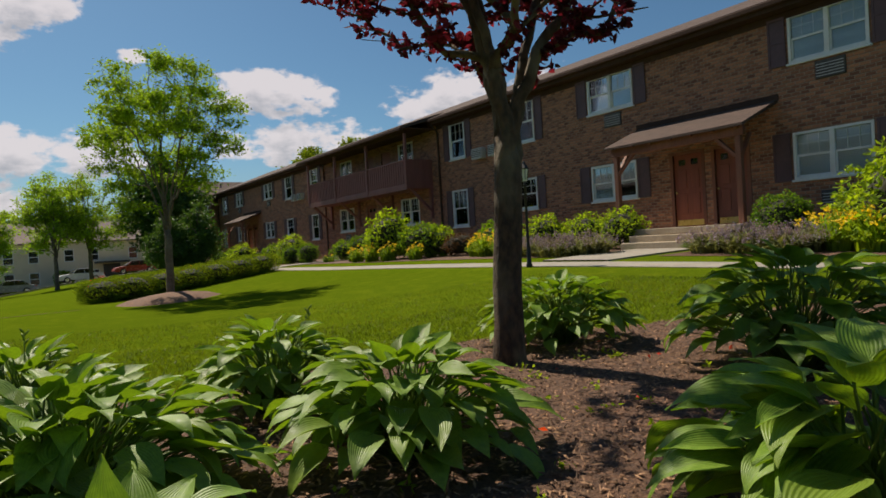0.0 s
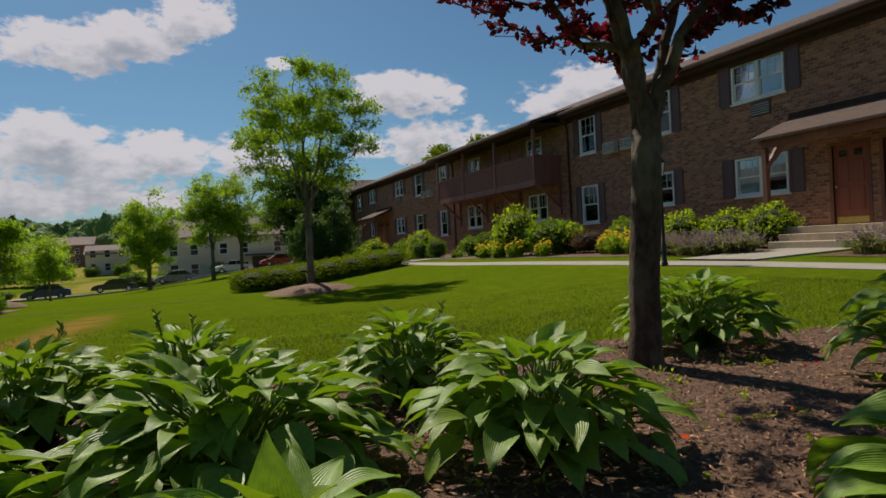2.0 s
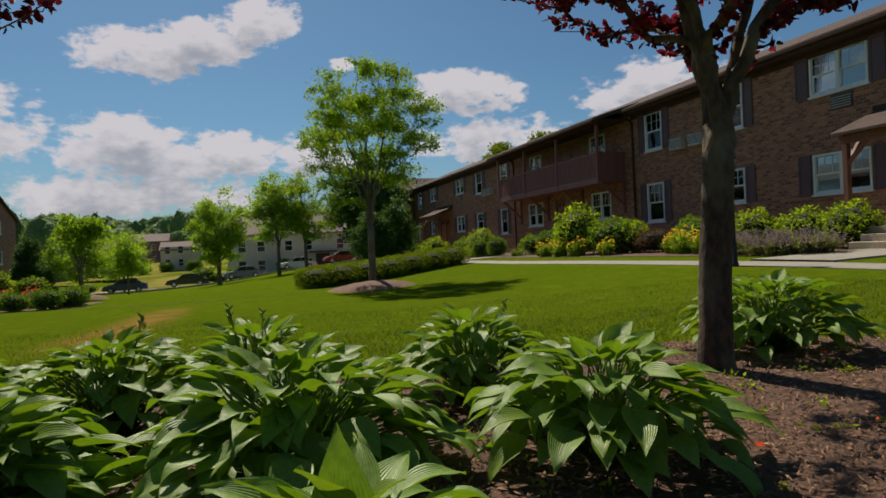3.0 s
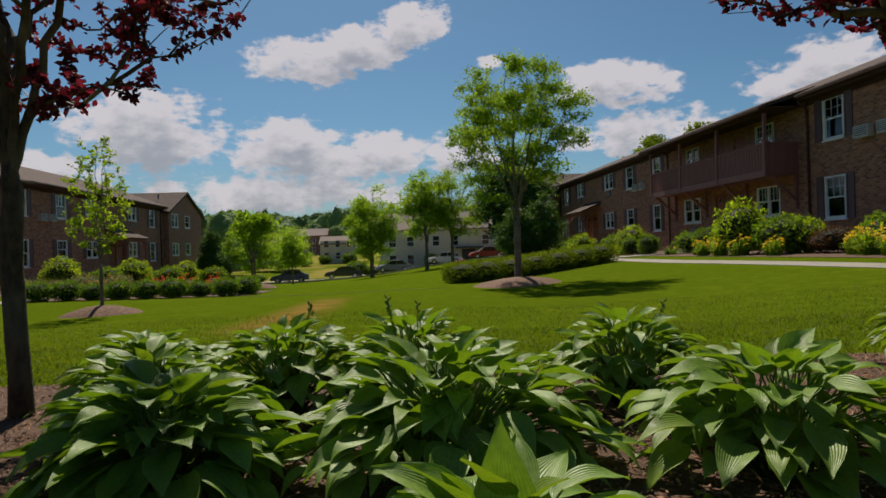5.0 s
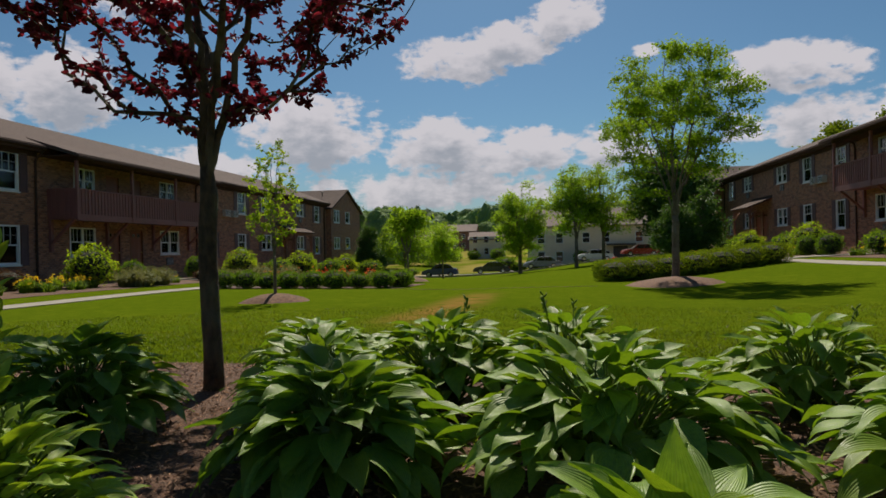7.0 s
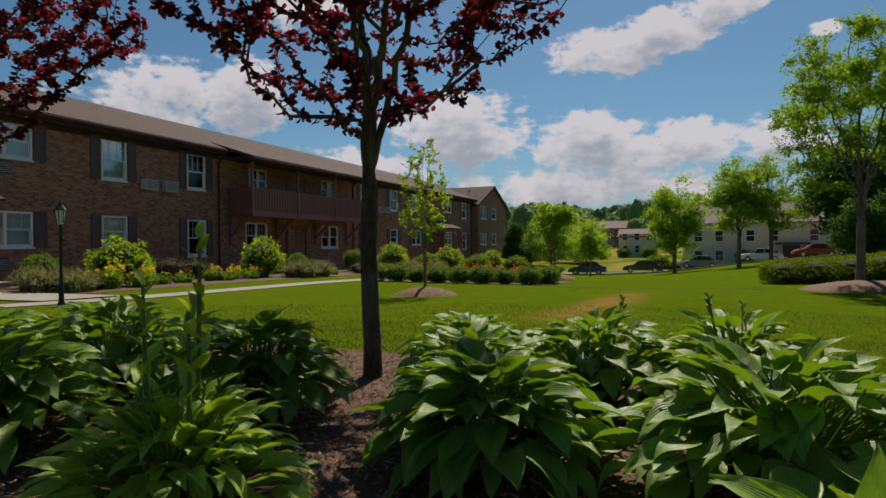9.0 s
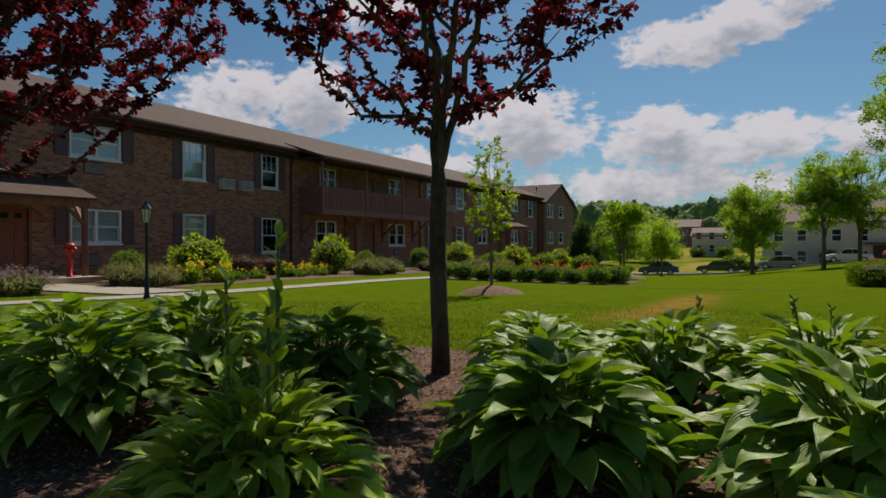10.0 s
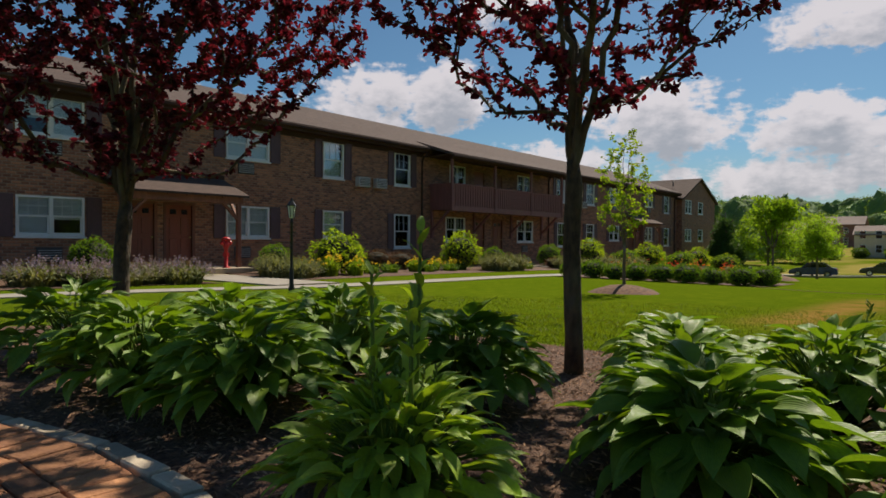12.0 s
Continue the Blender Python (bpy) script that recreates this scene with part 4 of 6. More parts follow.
def grown_tree(name, m, label, seed, trunk, fork, crown, tips, leaf, per_tip, leaf_mat, bark, limbs, limb_reach, lean=(0, 0), shape=None, category="tree", group="", tufts=0, tuft=(0.5, 0.25), balance=0.3, droop=0.15, bare=0.08, thin=0.003, power=0.46, bold=0.55, loose=0.0, spread=0.45, ways=()):
    """A tree grown from its fork: limbs, then a twig to each tip from the nearest wood, leaves set on the twigs.
    crown: centre height, radius, half height; tufts: tips gathered in so many flat tufts; ways: bearing and reach of chosen limbs; bold: their thickness."""
    rng = np.random.default_rng(seed)
    tree = thing(name, m, label, category, group)
    zc, rx, rz = crown

    def spot():
        while True:
            p = rng.uniform(-1, 1, 3)
            limit = shape(p[2]) if shape else math.sqrt(max(0.0, 1 - p[2] ** 2))
            if math.hypot(p[0], p[1]) < limit:
                return np.array([p[0] * rx + lean[0], p[1] * rx + lean[1], zc + p[2] * rz])

    if tufts:
        hearts = [spot() for _ in range(tufts)]
        goals = [hearts[k % tufts] + np.clip(rng.normal(size=3), -1.5, 1.5) * np.array([tuft[0], tuft[0], tuft[0] * tuft[1]]) for k in range(tips)]
    else:
        goals = [spot() for _ in range(tips)]
    places, parents, lengths = [], [], []
    runs = []

    def add(p, parent):
        places.append(np.asarray(p, float))
        parents.append(parent)
        lengths.append(0.0 if parent < 0 else lengths[parent] + float(np.linalg.norm(places[-1] - places[parent])))
        return len(places) - 1

    stem = bent((0, 0, -0.08), (lean[0], lean[1], fork), rng, 0, 0.012, 8)
    last = -1
    for p in stem:
        last = add(p, last)
    top = last
    seg = 0.045 * (rx + rz)

    def run(start, goal, bow):
        """Wood from a node to a goal, leaving along its parent's way."""
        a, b = places[start], np.asarray(goal)
        span = float(np.linalg.norm(b - a))
        before = places[max(parents[start], 0)]
        way = a - before
        way = way / (np.linalg.norm(way) + 1e-9)
        c = a + way * span * bow + np.array([0, 0, 0.04 * span])
        k = max(2, int(span / seg))
        ids, here = [start], start
        for i in range(1, k + 1):
            f = i / k
            p = (1 - f) ** 2 * a + 2 * f * (1 - f) * c + f * f * b
            if i < k:
                p = p + rng.normal(size=3) * seg * 0.13
            here = add(p, here)
            ids.append(here)
        runs.append(ids)

    turn = rng.uniform(0, 6.28)
    for k in range(limbs):
        a = turn + 2 * math.pi * (k + rng.uniform(-0.22, 0.22)) / limbs
        reach = limb_reach * (0.2 if k == 0 else rng.uniform(0.65, 1.1))
        if k < len(ways):
            a, reach = radians(ways[k][0]), ways[k][1]
        run(top - (k % 4), (lean[0] + rx * reach * math.cos(a), lean[1] + rx * reach * math.sin(a), zc + rz * rng.uniform(0.0, 0.5)), 0.42 if reach < 0.8 else 0.25)
    heart = np.array([lean[0], lean[1], fork])
    goals.sort(key=lambda g: float(np.linalg.norm(g - heart)))
    first, filled = len(runs), 0
    spots, reachs = np.zeros((60000, 3)), np.zeros(60000)
    for g in goals:
        while filled < len(places):
            spots[filled], reachs[filled] = places[filled], lengths[filled]
            filled += 1
        pts = spots[top:filled]
        d = np.linalg.norm(pts - g, axis=1)
        cost = d + balance * reachs[top:filled] + 0.9 * np.maximum(0, pts[:, 2] - g[2]) + (d < 0.05) * 0.3
        run(top + int(np.argmin(cost)), g, 0.3)
    load = np.zeros(len(places))
    for ids in runs:
        load[ids[-1]] += 1
    for i in range(len(places) - 1, 0, -1):
        load[parents[i]] += load[i]
    thick = np.maximum(thin * np.maximum(load, 0.6) ** power, thin * 0.6)
    thick = np.minimum(thick, trunk * 0.72)
    for k, ids in enumerate(runs[:first]):
        for q, i in enumerate(ids):
            thick[i] = max(thick[i], trunk * bold * (1.0 - 0.07 * k) * (1 - 0.85 * q / (len(ids) - 1)))
    raw("trunk", *tube([(stem, [trunk * (1.3 if k == 0 else 1.08 if k == 1 else 1 - 0.1 * k / 8 - (0.25 if k == 8 else 0)) for k in range(9)])], 14), bark, tree, smooth=True)
    wood_lines = []
    for ids in runs:
        r = [float(thick[i]) for i in ids]
        r[0] = min(r[0], r[1] * 1.25)
        wood_lines.append(([places[i] for i in ids], r))
    tagged(raw("branchwork", *tube(wood_lines[:first], 9), bark, tree, smooth=True), kind="stuff")
    tagged(raw("twig_work", *tube(wood_lines[first:], 5), bark, tree, smooth=True), kind="stuff")
    seats = []
    for ids in runs[first:]:
        if rng.random() < bare:
            continue
        pts = np.array([places[i] for i in ids])
        n = max(2, int(per_tip * rng.uniform(0.5, 1.4)))
        f = (1 - np.abs(rng.normal(size=n)) * spread).clip(0.05, 1) * (len(pts) - 1)
        i = np.minimum(f.astype(int), len(pts) - 2)
        seats.append(pts[i] + (pts[i + 1] - pts[i]) * (f - i)[:, None] + rng.normal(size=(n, 3)) * (leaf[0] * 0.22 + loose))
    tagged(raw("crown", *leaf_cloud(np.concatenate(seats), leaf[0], leaf[1], rng, droop, 0.35, folded=leaf[0] < 0.12), leaf_mat, tree), kind="stuff")
    return tree


def shrub(name, label, seed, size, count, leaf, leaf_mat, category="shrub", group="", lumps=0.14, square=2.0, droop=0.0, blooms=None):
    """A rounded shrub: a solid near-black core for the shade inside, an uneven shell of leaves. size: half widths and
    height.
    """
    rng = np.random.default_rng(seed)
    bush = thing(name, pose(0, 0, 0), label, category, group)
    rx, ry, h = size
    d = rng.normal(size=(count, 3))
    d /= np.linalg.norm(d, axis=1)[:, None]
    d /= (np.abs(d) ** square).sum(1)[:, None] ** (1 / square)
    bulge = np.array([1 + lumps * (noise.noise(Vector(v * 2.1) + Vector((seed, 0, 0))) * 1.6 + noise.noise(Vector(v * 5.0)) * 0.8) for v in d])
    depth = 1 - np.abs(rng.normal(size=count)) * 0.1
    p = d * (bulge * depth)[:, None] * np.array([rx, ry, h / 2]) + np.array([0, 0, h / 2])
    p[:, 2] = np.maximum(p[:, 2], 0.02)
    tagged(raw("foliage", *leaf_cloud(p, leaf[0], leaf[1], rng, droop), leaf_mat, bush), kind="stuff")
    # solid core, coloured near-black as the shade behind the leaves
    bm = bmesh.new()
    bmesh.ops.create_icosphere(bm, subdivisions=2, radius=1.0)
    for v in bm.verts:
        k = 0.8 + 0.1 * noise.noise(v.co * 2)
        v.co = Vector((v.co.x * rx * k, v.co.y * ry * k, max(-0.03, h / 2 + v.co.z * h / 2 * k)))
    part("inner_growth", bm, CORE_SHADE, bush)
    if blooms:
        mat, many, big = blooms
        top = p[p[:, 2] > h * 0.45]
        top = top[rng.permutation(len(top))[:many]] + np.array([0, 0, 0.04])
        tagged(raw("bloom", *leaf_cloud(np.repeat(top, 5, 0), big, big * 0.6, rng, -0.4), mat, bush), kind="stuff")
    return bush


def tuft(name, label, seed, radius, height, blades, leaf_mat, flower_mat, flowers, flower_size, spike, category="flowers", group=""):
    """A clump of arching narrow leaves with flowers on thin stalks; spike: flowers set along the stalk's upper part."""
    rng = np.random.default_rng(seed)
    clump = thing(name, pose(0, 0, 0), label, category, group)
    verts, faces = [], []
    for _ in range(blades):
        a, r0 = rng.uniform(0, 2 * math.pi), radius * 0.55 * math.sqrt(rng.random())
        out, h, w = radius * rng.uniform(0.3, 0.95), height * rng.uniform(0.5, 0.95), 0.012 + 0.01 * rng.random()
        b = a + rng.normal() * 0.7
        h *= 1 - 0.5 * (r0 / (0.55 * radius)) ** 2
        base = np.array([r0 * math.cos(a), r0 * math.sin(a), -0.01])
        way, side = np.array([math.cos(b), math.sin(b), 0]), np.array([-math.sin(b), math.cos(b), 0]) * w
        i = len(verts)
        for f, k in ((0, 1.0), (0.4, 1.1), (0.75, 0.8)):
            c = base + way * out * f * f * 0.7 + np.array([0, 0, h * math.sin(f * 1.9)])
            verts += [tuple(c - side * k), tuple(c + side * k)]
        verts.append(tuple(base + way * out * 0.75 + np.array([0, 0, h * 0.82])))
        faces += [(i, i + 1, i + 3, i + 2), (i + 2, i + 3, i + 5, i + 4), (i + 4, i + 5, i + 6)]
    tagged(raw("foliage", verts, faces, leaf_mat, clump), kind="stuff")
    if flowers:
        lines, spots = [], []
        for _ in range(flowers):
            a, r = rng.uniform(0, 2 * math.pi), radius * 0.8 * math.sqrt(rng.random())
            tip = np.array([r * math.cos(a) * 1.15, r * math.sin(a) * 1.15, height * rng.uniform(0.85, 1.2) * (1 - 0.4 * (r / (0.8 * radius)) ** 2)])
            foot = np.array([r * math.cos(a) * 0.6, r * math.sin(a) * 0.6, 0.0])
            lines.append(([foot, (foot + tip) / 2 + np.array([0, 0, 0.03]), tip], [0.004, 0.003, 0.002]))
            for k in range(7 if spike else 6):
                spots.append(tip + (np.array([0, 0, -0.2 * height * k / 6]) if spike else rng.normal(size=3) * 0.008))
        tagged(raw("stalk", *tube(lines, 4), leaf_mat, clump), kind="stuff")
        tagged(raw("bloom", *leaf_cloud(np.array(spots), flower_size, flower_size * 0.55, rng, -0.2), flower_mat, clump), kind="stuff")
    return clump


def plant(proto, places):
    """Puts the first plant at the first place, and copies at the rest: x, y, turn, size[, height factor]."""
    for k, row in enumerate(places):
        x, y, rz, size = row[:4]
        m = on(x, y, rz, 1.0) @ Matrix.Diagonal((size, size, size * (row[4] if len(row) > 4 else 1.0), 1))
        if k == 0:
            proto.matrix_basis = m
        else:
            ob = copy_thing(proto, m)
            ob.matrix_basis = m


# ---- trees on the lawn ----
def vase(h):
    return 0.32 + 0.68 * (h + 1) ** 1.2 if h < 0 else math.sqrt(max(0.0, 1 - (h / 1.04) ** 2)) * (1 + 0.08 * math.sin(9 * h))


def egg(h):
    return math.sqrt(max(0.0, 1 - h * h)) * (1.0 - 0.25 * h)


def cone(h):
    return max(0.05, 0.5 * (1 - h) * 0.95 + 0.08)


def plum_shape(h):
    return 0.36 + 0.64 * min(1.0, (h + 1) / 0.8) if h < 0.5 else 1.0 - 0.6 * (h - 0.5)


PLUMS = "plum trees in the bed"
grown_tree("plum_tree", pose(2.62, 3.09, 0, 0, 0, 20), "purple-leaved plum tree with a lichen-spotted forked trunk in bark mulch", 11, 0.094, 1.42, (3.0, 1.7, 1.15), 820, (0.056, 0.035), 32, PLUM_LEAF, PLUM_BARK, 7, 0.6, lean=(0.03, -0.02), shape=plum_shape, group=PLUMS, power=0.5, bold=0.62, ways=((100, 0.15), (-42, 1.0), (140, 0.4), (-20, 0.5)))
grown_tree("plum_tree", pose(-1.8, 3.38, 0, 0, 0, 140), "slender purple-leaved plum tree rising among hostas", 12, 0.053, 1.26, (2.62, 1.45, 1.12), 820, (0.047, 0.029), 30, PLUM_LEAF, PLUM_BARK, 6, 0.68, lean=(-0.02, 0.02), shape=plum_shape, group=PLUMS, thin=0.0023, bold=0.44)
grown_tree("plum_tree", pose(-5.05, 2.25, ground_z(-5.05, 2.25), 0, 0, 60), "dense purple-leaved plum tree beside the footpath", 13, 0.062, 1.1, (2.85, 1.95, 1.55), 1600, (0.05, 0.032), 36, PLUM_LEAF, PLUM_BARK, 9, 0.5, lean=(0.06, 0.05), shape=plum_shape, group=PLUMS, thin=0.0024)

grown_tree("shade_tree", on(3.77, 18.4, 30), "bright green vase-shaped shade tree in a mulch ring", 21, 0.105, 1.9, (4.5, 2.3, 2.0), 1500, (0.085, 0.036), 23, LOCUST_LEAF, TREE_BARK, 9, 0.6, shape=vase, tufts=85, tuft=(0.26, 0.22), thin=0.0024, balance=0.45, droop=0.3, bold=0.42, loose=0.045)
grown_tree("young_tree", on(-5.55, 12.8, 0), "thin young tree with sparse yellow-green leaves in a mulch ring", 22, 0.036, 1.0, (2.4, 0.66, 1.25), 170, (0.07, 0.034), 15, LIME_LEAF, TREE_BARK, 4, 0.35, shape=egg, thin=0.0024, balance=0.45)
clump_tree("young_tree", on(-5.9, 28.3, 0), "small light green tree in a mulch ring", 23, 0.05, 1.3, (2.75, 0.85, 0.85), 32, 0.36, 0.6, 80, (0.14, 0.07), LOCUST_LEAF, TREE_BARK, limbs=7, shape=egg, twigs=2)
grown_tree("pear_tree", on(-1.85, 66, 0), "upright oval green tree beside the parked cars", 24, 0.2, 2.3, (5.9, 2.6, 4.0), 800, (0.2, 0.1), 27, PEAR_LEAF, TREE_BARK, 7, 0.4, shape=egg, tufts=90, tuft=(0.45, 0.6), loose=0.13, bold=0.4, thin=0.008)
grown_tree("street_tree", on(3.4, 58, 0), "leafy green tree above the parked cars", 25, 0.16, 2.6, (6.0, 2.5, 3.1), 560, (0.2, 0.1), 24, PEAR_LEAF, TREE_BARK, 7, 0.5, shape=egg, tufts=60, tuft=(0.5, 0.35), loose=0.13, bold=0.4, thin=0.008)
grown_tree("street_tree", on(6.0, 60, 50), "broad light green tree above the parked cars", 26, 0.17, 2.6, (6.1, 3.5, 3.3), 760, (0.2, 0.1), 24, LOCUST_LEAF, TREE_BARK, 8, 0.5, shape=egg, tufts=80, tuft=(0.5, 0.35), loose=0.13, bold=0.4, thin=0.008)
clump_tree("street_tree", on(11.5, 57, 10), "dark green tree beside the brick wing", 27, 0.18, 2.0, (5.4, 3.4, 4.0), 120, 1.0, 0.8, 130, (0.3, 0.17), DARK_LEAF, TREE_BARK, limbs=7, shape=egg)
clump_tree("evergreen_tree", on(6.9, 34, 0), "dark dense evergreen behind the clipped hedge", 28, 0.1, 0.5, (1.6, 0.95, 1.6), 70, 0.35, 0.9, 110, (0.14, 0.07), DARK_LEAF, TREE_BARK, limbs=7, shape=egg, leader=True, hollow=0.6)
clump_tree("evergreen_tree", on(8.5, 34.5, 70), "tall dark evergreen behind the clipped hedge", 29, 0.1, 0.5, (1.9, 1.0, 1.9), 80, 0.35, 0.9, 110, (0.14, 0.07), DARK_LEAF, TREE_BARK, limbs=7, shape=egg, leader=True, hollow=0.6)
clump_tree("cypress_tree", on(-15.8, 58, 0), "dark conical evergreen at the end of the brick wing", 30, 0.12, 0.5, (3.0, 1.7, 2.9), 90, 0.45, 0.9, 120, (0.2, 0.09), DARK_LEAF, TREE_BARK, limbs=8, shape=cone, leader=True, hollow=0.6)
grown_tree("street_tree", on(-13.0, 61, 0), "light green tree beyond the lawn", 31, 0.12, 1.5, (4.0, 2.3, 2.6), 420, (0.2, 0.1), 26, LOCUST_LEAF, TREE_BARK, 6, 0.5, shape=egg, tufts=50, tuft=(0.4, 0.4), thin=0.007, loose=0.13, bold=0.4)
grown_tree("street_tree", on(-10.0, 66, 0), "small round green tree near the parked cars", 32, 0.1, 1.6, (3.9, 1.55, 2.0), 320, (0.18, 0.09), 26, PEAR_LEAF, TREE_BARK, 6, 0.5, shape=egg, tufts=40, tuft=(0.35, 0.5), thin=0.006, loose=0.13, bold=0.4)
grown_tree("street_tree", on(-12.0, 76.5, 0), "green tree behind the parked cars", 33, 0.13, 1.6, (4.0, 2.7, 2.8), 420, (0.22, 0.11), 26, PEAR_LEAF, TREE_BARK, 6, 0.5, shape=egg, tufts=50, tuft=(0.45, 0.5), thin=0.007, loose=0.14, bold=0.4)
for x, y, h, seed in ((31, 70, 13.0, 34), (34.5, 66, 13.2, 35)):
    clump_tree("tall_tree", pose(x, y, -0.4), "tall green tree behind the brick building", seed, 0.3, 4.0, (h - 3.6, 3.4, 3.6), 90, 1.0, 0.75, 280, (0.34, 0.2), DARK_HEDGE_LEAF, TREE_BARK, limbs=7, shape=egg)


def mulch_ring(x, y, r, seed):
    rng = random.Random(seed)
    verts = [(x, y, ground_z(x, y) + 0.24 * min(1.0, r))]
    for ring, (f, h) in enumerate(((0.35, 0.2 * min(1.0, r)), (0.75, 0.1 * min(1.0, r)), (1.0, -0.02))):
        for k in range(28):
            a = 2 * math.pi * k / 28
            q = r * f * (1 + 0.08 * math.sin(3 * a + seed) + rng.uniform(-0.04, 0.04))
            px, py = x + q * math.cos(a), y + q * math.sin(a)
            verts.append((px, py, ground_z(px, py) + h + rng.uniform(-0.008, 0.008)))
    faces = [(0, 1 + k, 1 + (k + 1) % 28) for k in range(28)]
    faces += [(1 + 28 * j + k, 1 + 28 * (j + 1) + k, 1 + 28 * (j + 1) + (k + 1) % 28, 1 + 28 * j + (k + 1) % 28) for j in (0, 1) for k in range(28)]
    tagged(raw("mulch_ring", verts, faces, MULCH_RING, smooth=True), "low mound of brown bark mulch round a tree", "mulch", "mulch rings", "stuff")


MULCH_RING = surface("dry_bark_mulch", [(0.09, 0.042, 0.022), (0.24, 0.125, 0.07), (0.14, 0.07, 0.04)], 14.0, 0.95, bump=0.9, bump_scale=40)
mulch_ring(3.62, 18.0, 1.35, 1)
mulch_ring(-5.55, 12.8, 0.75, 2)
mulch_ring(-5.9, 28.3, 1.0, 3)

# ---- the mulch bed, the brick walk and the hostas ----
BED = [(7.5, 1.6), (6.0, 2.9), (4.3, 3.55), (3.2, 4.15), (1.6, 4.05), (0.2, 4.2), (-1.4, 4.3), (-2.9, 4.4), (-4.6, 3.6), (-6.2, 3.1), (-7.6, 1.6), (-7.2, 0.2), (-5.0, 0.35), (-3.9, 0.72), (-3.11, 0.98), (-2.5, 1.12),
       (-1.9, 1.11), (-1.2, 0.98), (-0.5, 0.72), (0.3, 0.42), (1.2, -0.1), (2.4, -0.8), (4.5, -1.0), (7.0, -0.4)]


def inside(x, y, outline=BED):
    odd = False
    for (x0, y0), (x1, y1) in zip(outline, outline[1:] + outline[:1]):
        if (y0 > y) != (y1 > y) and x < (x1 - x0) * (y - y0) / (y1 - y0) + x0:
            odd = not odd
    return odd


def edge_distance(x, y):
    best = 9.0
    for (x0, y0), (x1, y1) in zip(BED, BED[1:] + BED[:1]):
        dx, dy = x1 - x0, y1 - y0
        f = min(1, max(0, ((x - x0) * dx + (y - y0) * dy) / (dx * dx + dy * dy)))
        best = min(best, math.hypot(x - x0 - f * dx, y - y0 - f * dy))
    return best


def bed_z(x, y):
    k = min(1.0, edge_distance(x, y) / 0.35)
    lumps = 0.012 * noise.noise(Vector((x * 3, y * 3, 0))) + 0.008 * noise.noise(Vector((x * 9, y * 9, 2)))
    return ground_z(x, y) + 0.008 + (0.022 + lumps) * k


step = 0.1
cols, rows_ = int(15.4 / step), int(5.6 / step)
verts, faces, index = [], [], {}
for i in range(cols):
    for j in range(rows_):
        x, y = -7.8 + i * step, -1.1 + j * step
        if inside(x, y) or edge_distance(x, y) < step * 0.7:
            index[i, j] = len(verts)
            verts.append((x, y, bed_z(x, y) if inside(x, y) else ground_z(x, y) - 0.004))
for i, j in index:
    quad = [(i, j), (i + 1, j), (i + 1, j + 1), (i, j + 1)]
    if all(q in index for q in quad):
        faces.append(tuple(index[q] for q in quad))
tagged(raw("mulch_bed", verts, faces, MULCH, smooth=True), "dark brown shredded bark mulch of the planting bed", "mulch", kind="structure")

# loose chips on the bed
rng = np.random.default_rng(5)
verts, faces = [], []
chips = 0
while chips < 42000:
    x, y = rng.uniform(-5.5, 6.0), rng.uniform(0.3, 4.3)
    if math.hypot(x, y) > 3.2 and rng.random() < 0.35 or not inside(x, y) or edge_distance(x, y) < 0.04:
        continue
    chips += 1
    l, w, a = rng.uniform(0.006, 0.026), rng.uniform(0.0025, 0.007), rng.uniform(0, math.pi)
    z = bed_z(x, y) + rng.uniform(0.0, 0.012)
    ca, sa, tilt = math.cos(a), math.sin(a), rng.normal() * 0.3
    i = len(verts)
    verts += [(x - ca * l, y - sa * l, z - tilt * l), (x - sa * w, y + ca * w, z), (x + ca * l, y + sa * l, z + tilt * l), (x + sa * w, y - ca * w, z), (x, y, z + w * 0.9)]
    faces += [(i, i + 3, i + 4), (i + 3, i + 2, i + 4), (i + 2, i + 1, i + 4), (i + 1, i, i + 4)]
tagged(raw("bark_chips", verts, faces, CHIP), "loose shredded bark chips scattered on the bed", "bark chips", kind="stuff")

# short grass where the lawn meets the bed
verts, faces = [], []
blades = 0
while blades < 70000:
    x, y = rng.uniform(-9, 8), rng.uniform(1.5, 10.5) if rng.random() < 0.5 else rng.uniform(3.0, 6.5)
    if inside(x, y) or edge_distance(x, y) > 6.0 or y < 1.5:
        continue
    blades += 1
    z, h, w, a = ground_z(x, y) - 0.005, rng.uniform(0.02, 0.042), rng.uniform(0.003, 0.006), rng.uniform(0, 2 * math.pi)
    lx, ly = rng.normal(size=2) * 0.02
    i = len(verts)
    verts += [(x - w * math.cos(a), y - w * math.sin(a), z), (x + w * math.cos(a), y + w * math.sin(a), z), (x + lx, y + ly, z + h)]
    faces.append((i, i + 1, i + 2))
tagged(raw("grass_blades", verts, faces, BLADE), "short green grass blades along the bed", "grass", kind="stuff")

# seedlings and fallen petals in the mulch
rng = np.random.default_rng(8)
spots, petals = [], []
while len(spots) < 60:
    x, y = rng.uniform(0.5, 4.8), rng.uniform(0.9, 3.6)
    if inside(x, y):
        spots.append((x, y, bed_z(x, y)))
weeds = np.concatenate([np.array(s) + rng.normal(size=(9, 3)) * np.array([0.022, 0.022, 0.008]) + np.array([0, 0, 0.018]) for s in spots])
tagged(raw("seedlings", *leaf_cloud(weeds, 0.03, 0.016, rng, -0.2), LIME_LEAF), "tiny light green weed seedlings in the mulch", "weeds", kind="stuff")
while len(petals) < 26:
    x, y = rng.uniform(1.0, 4.5), rng.uniform(0.8, 3.4)
    if inside(x, y):
        petals.append((x, y, bed_z(x, y) + 0.012))
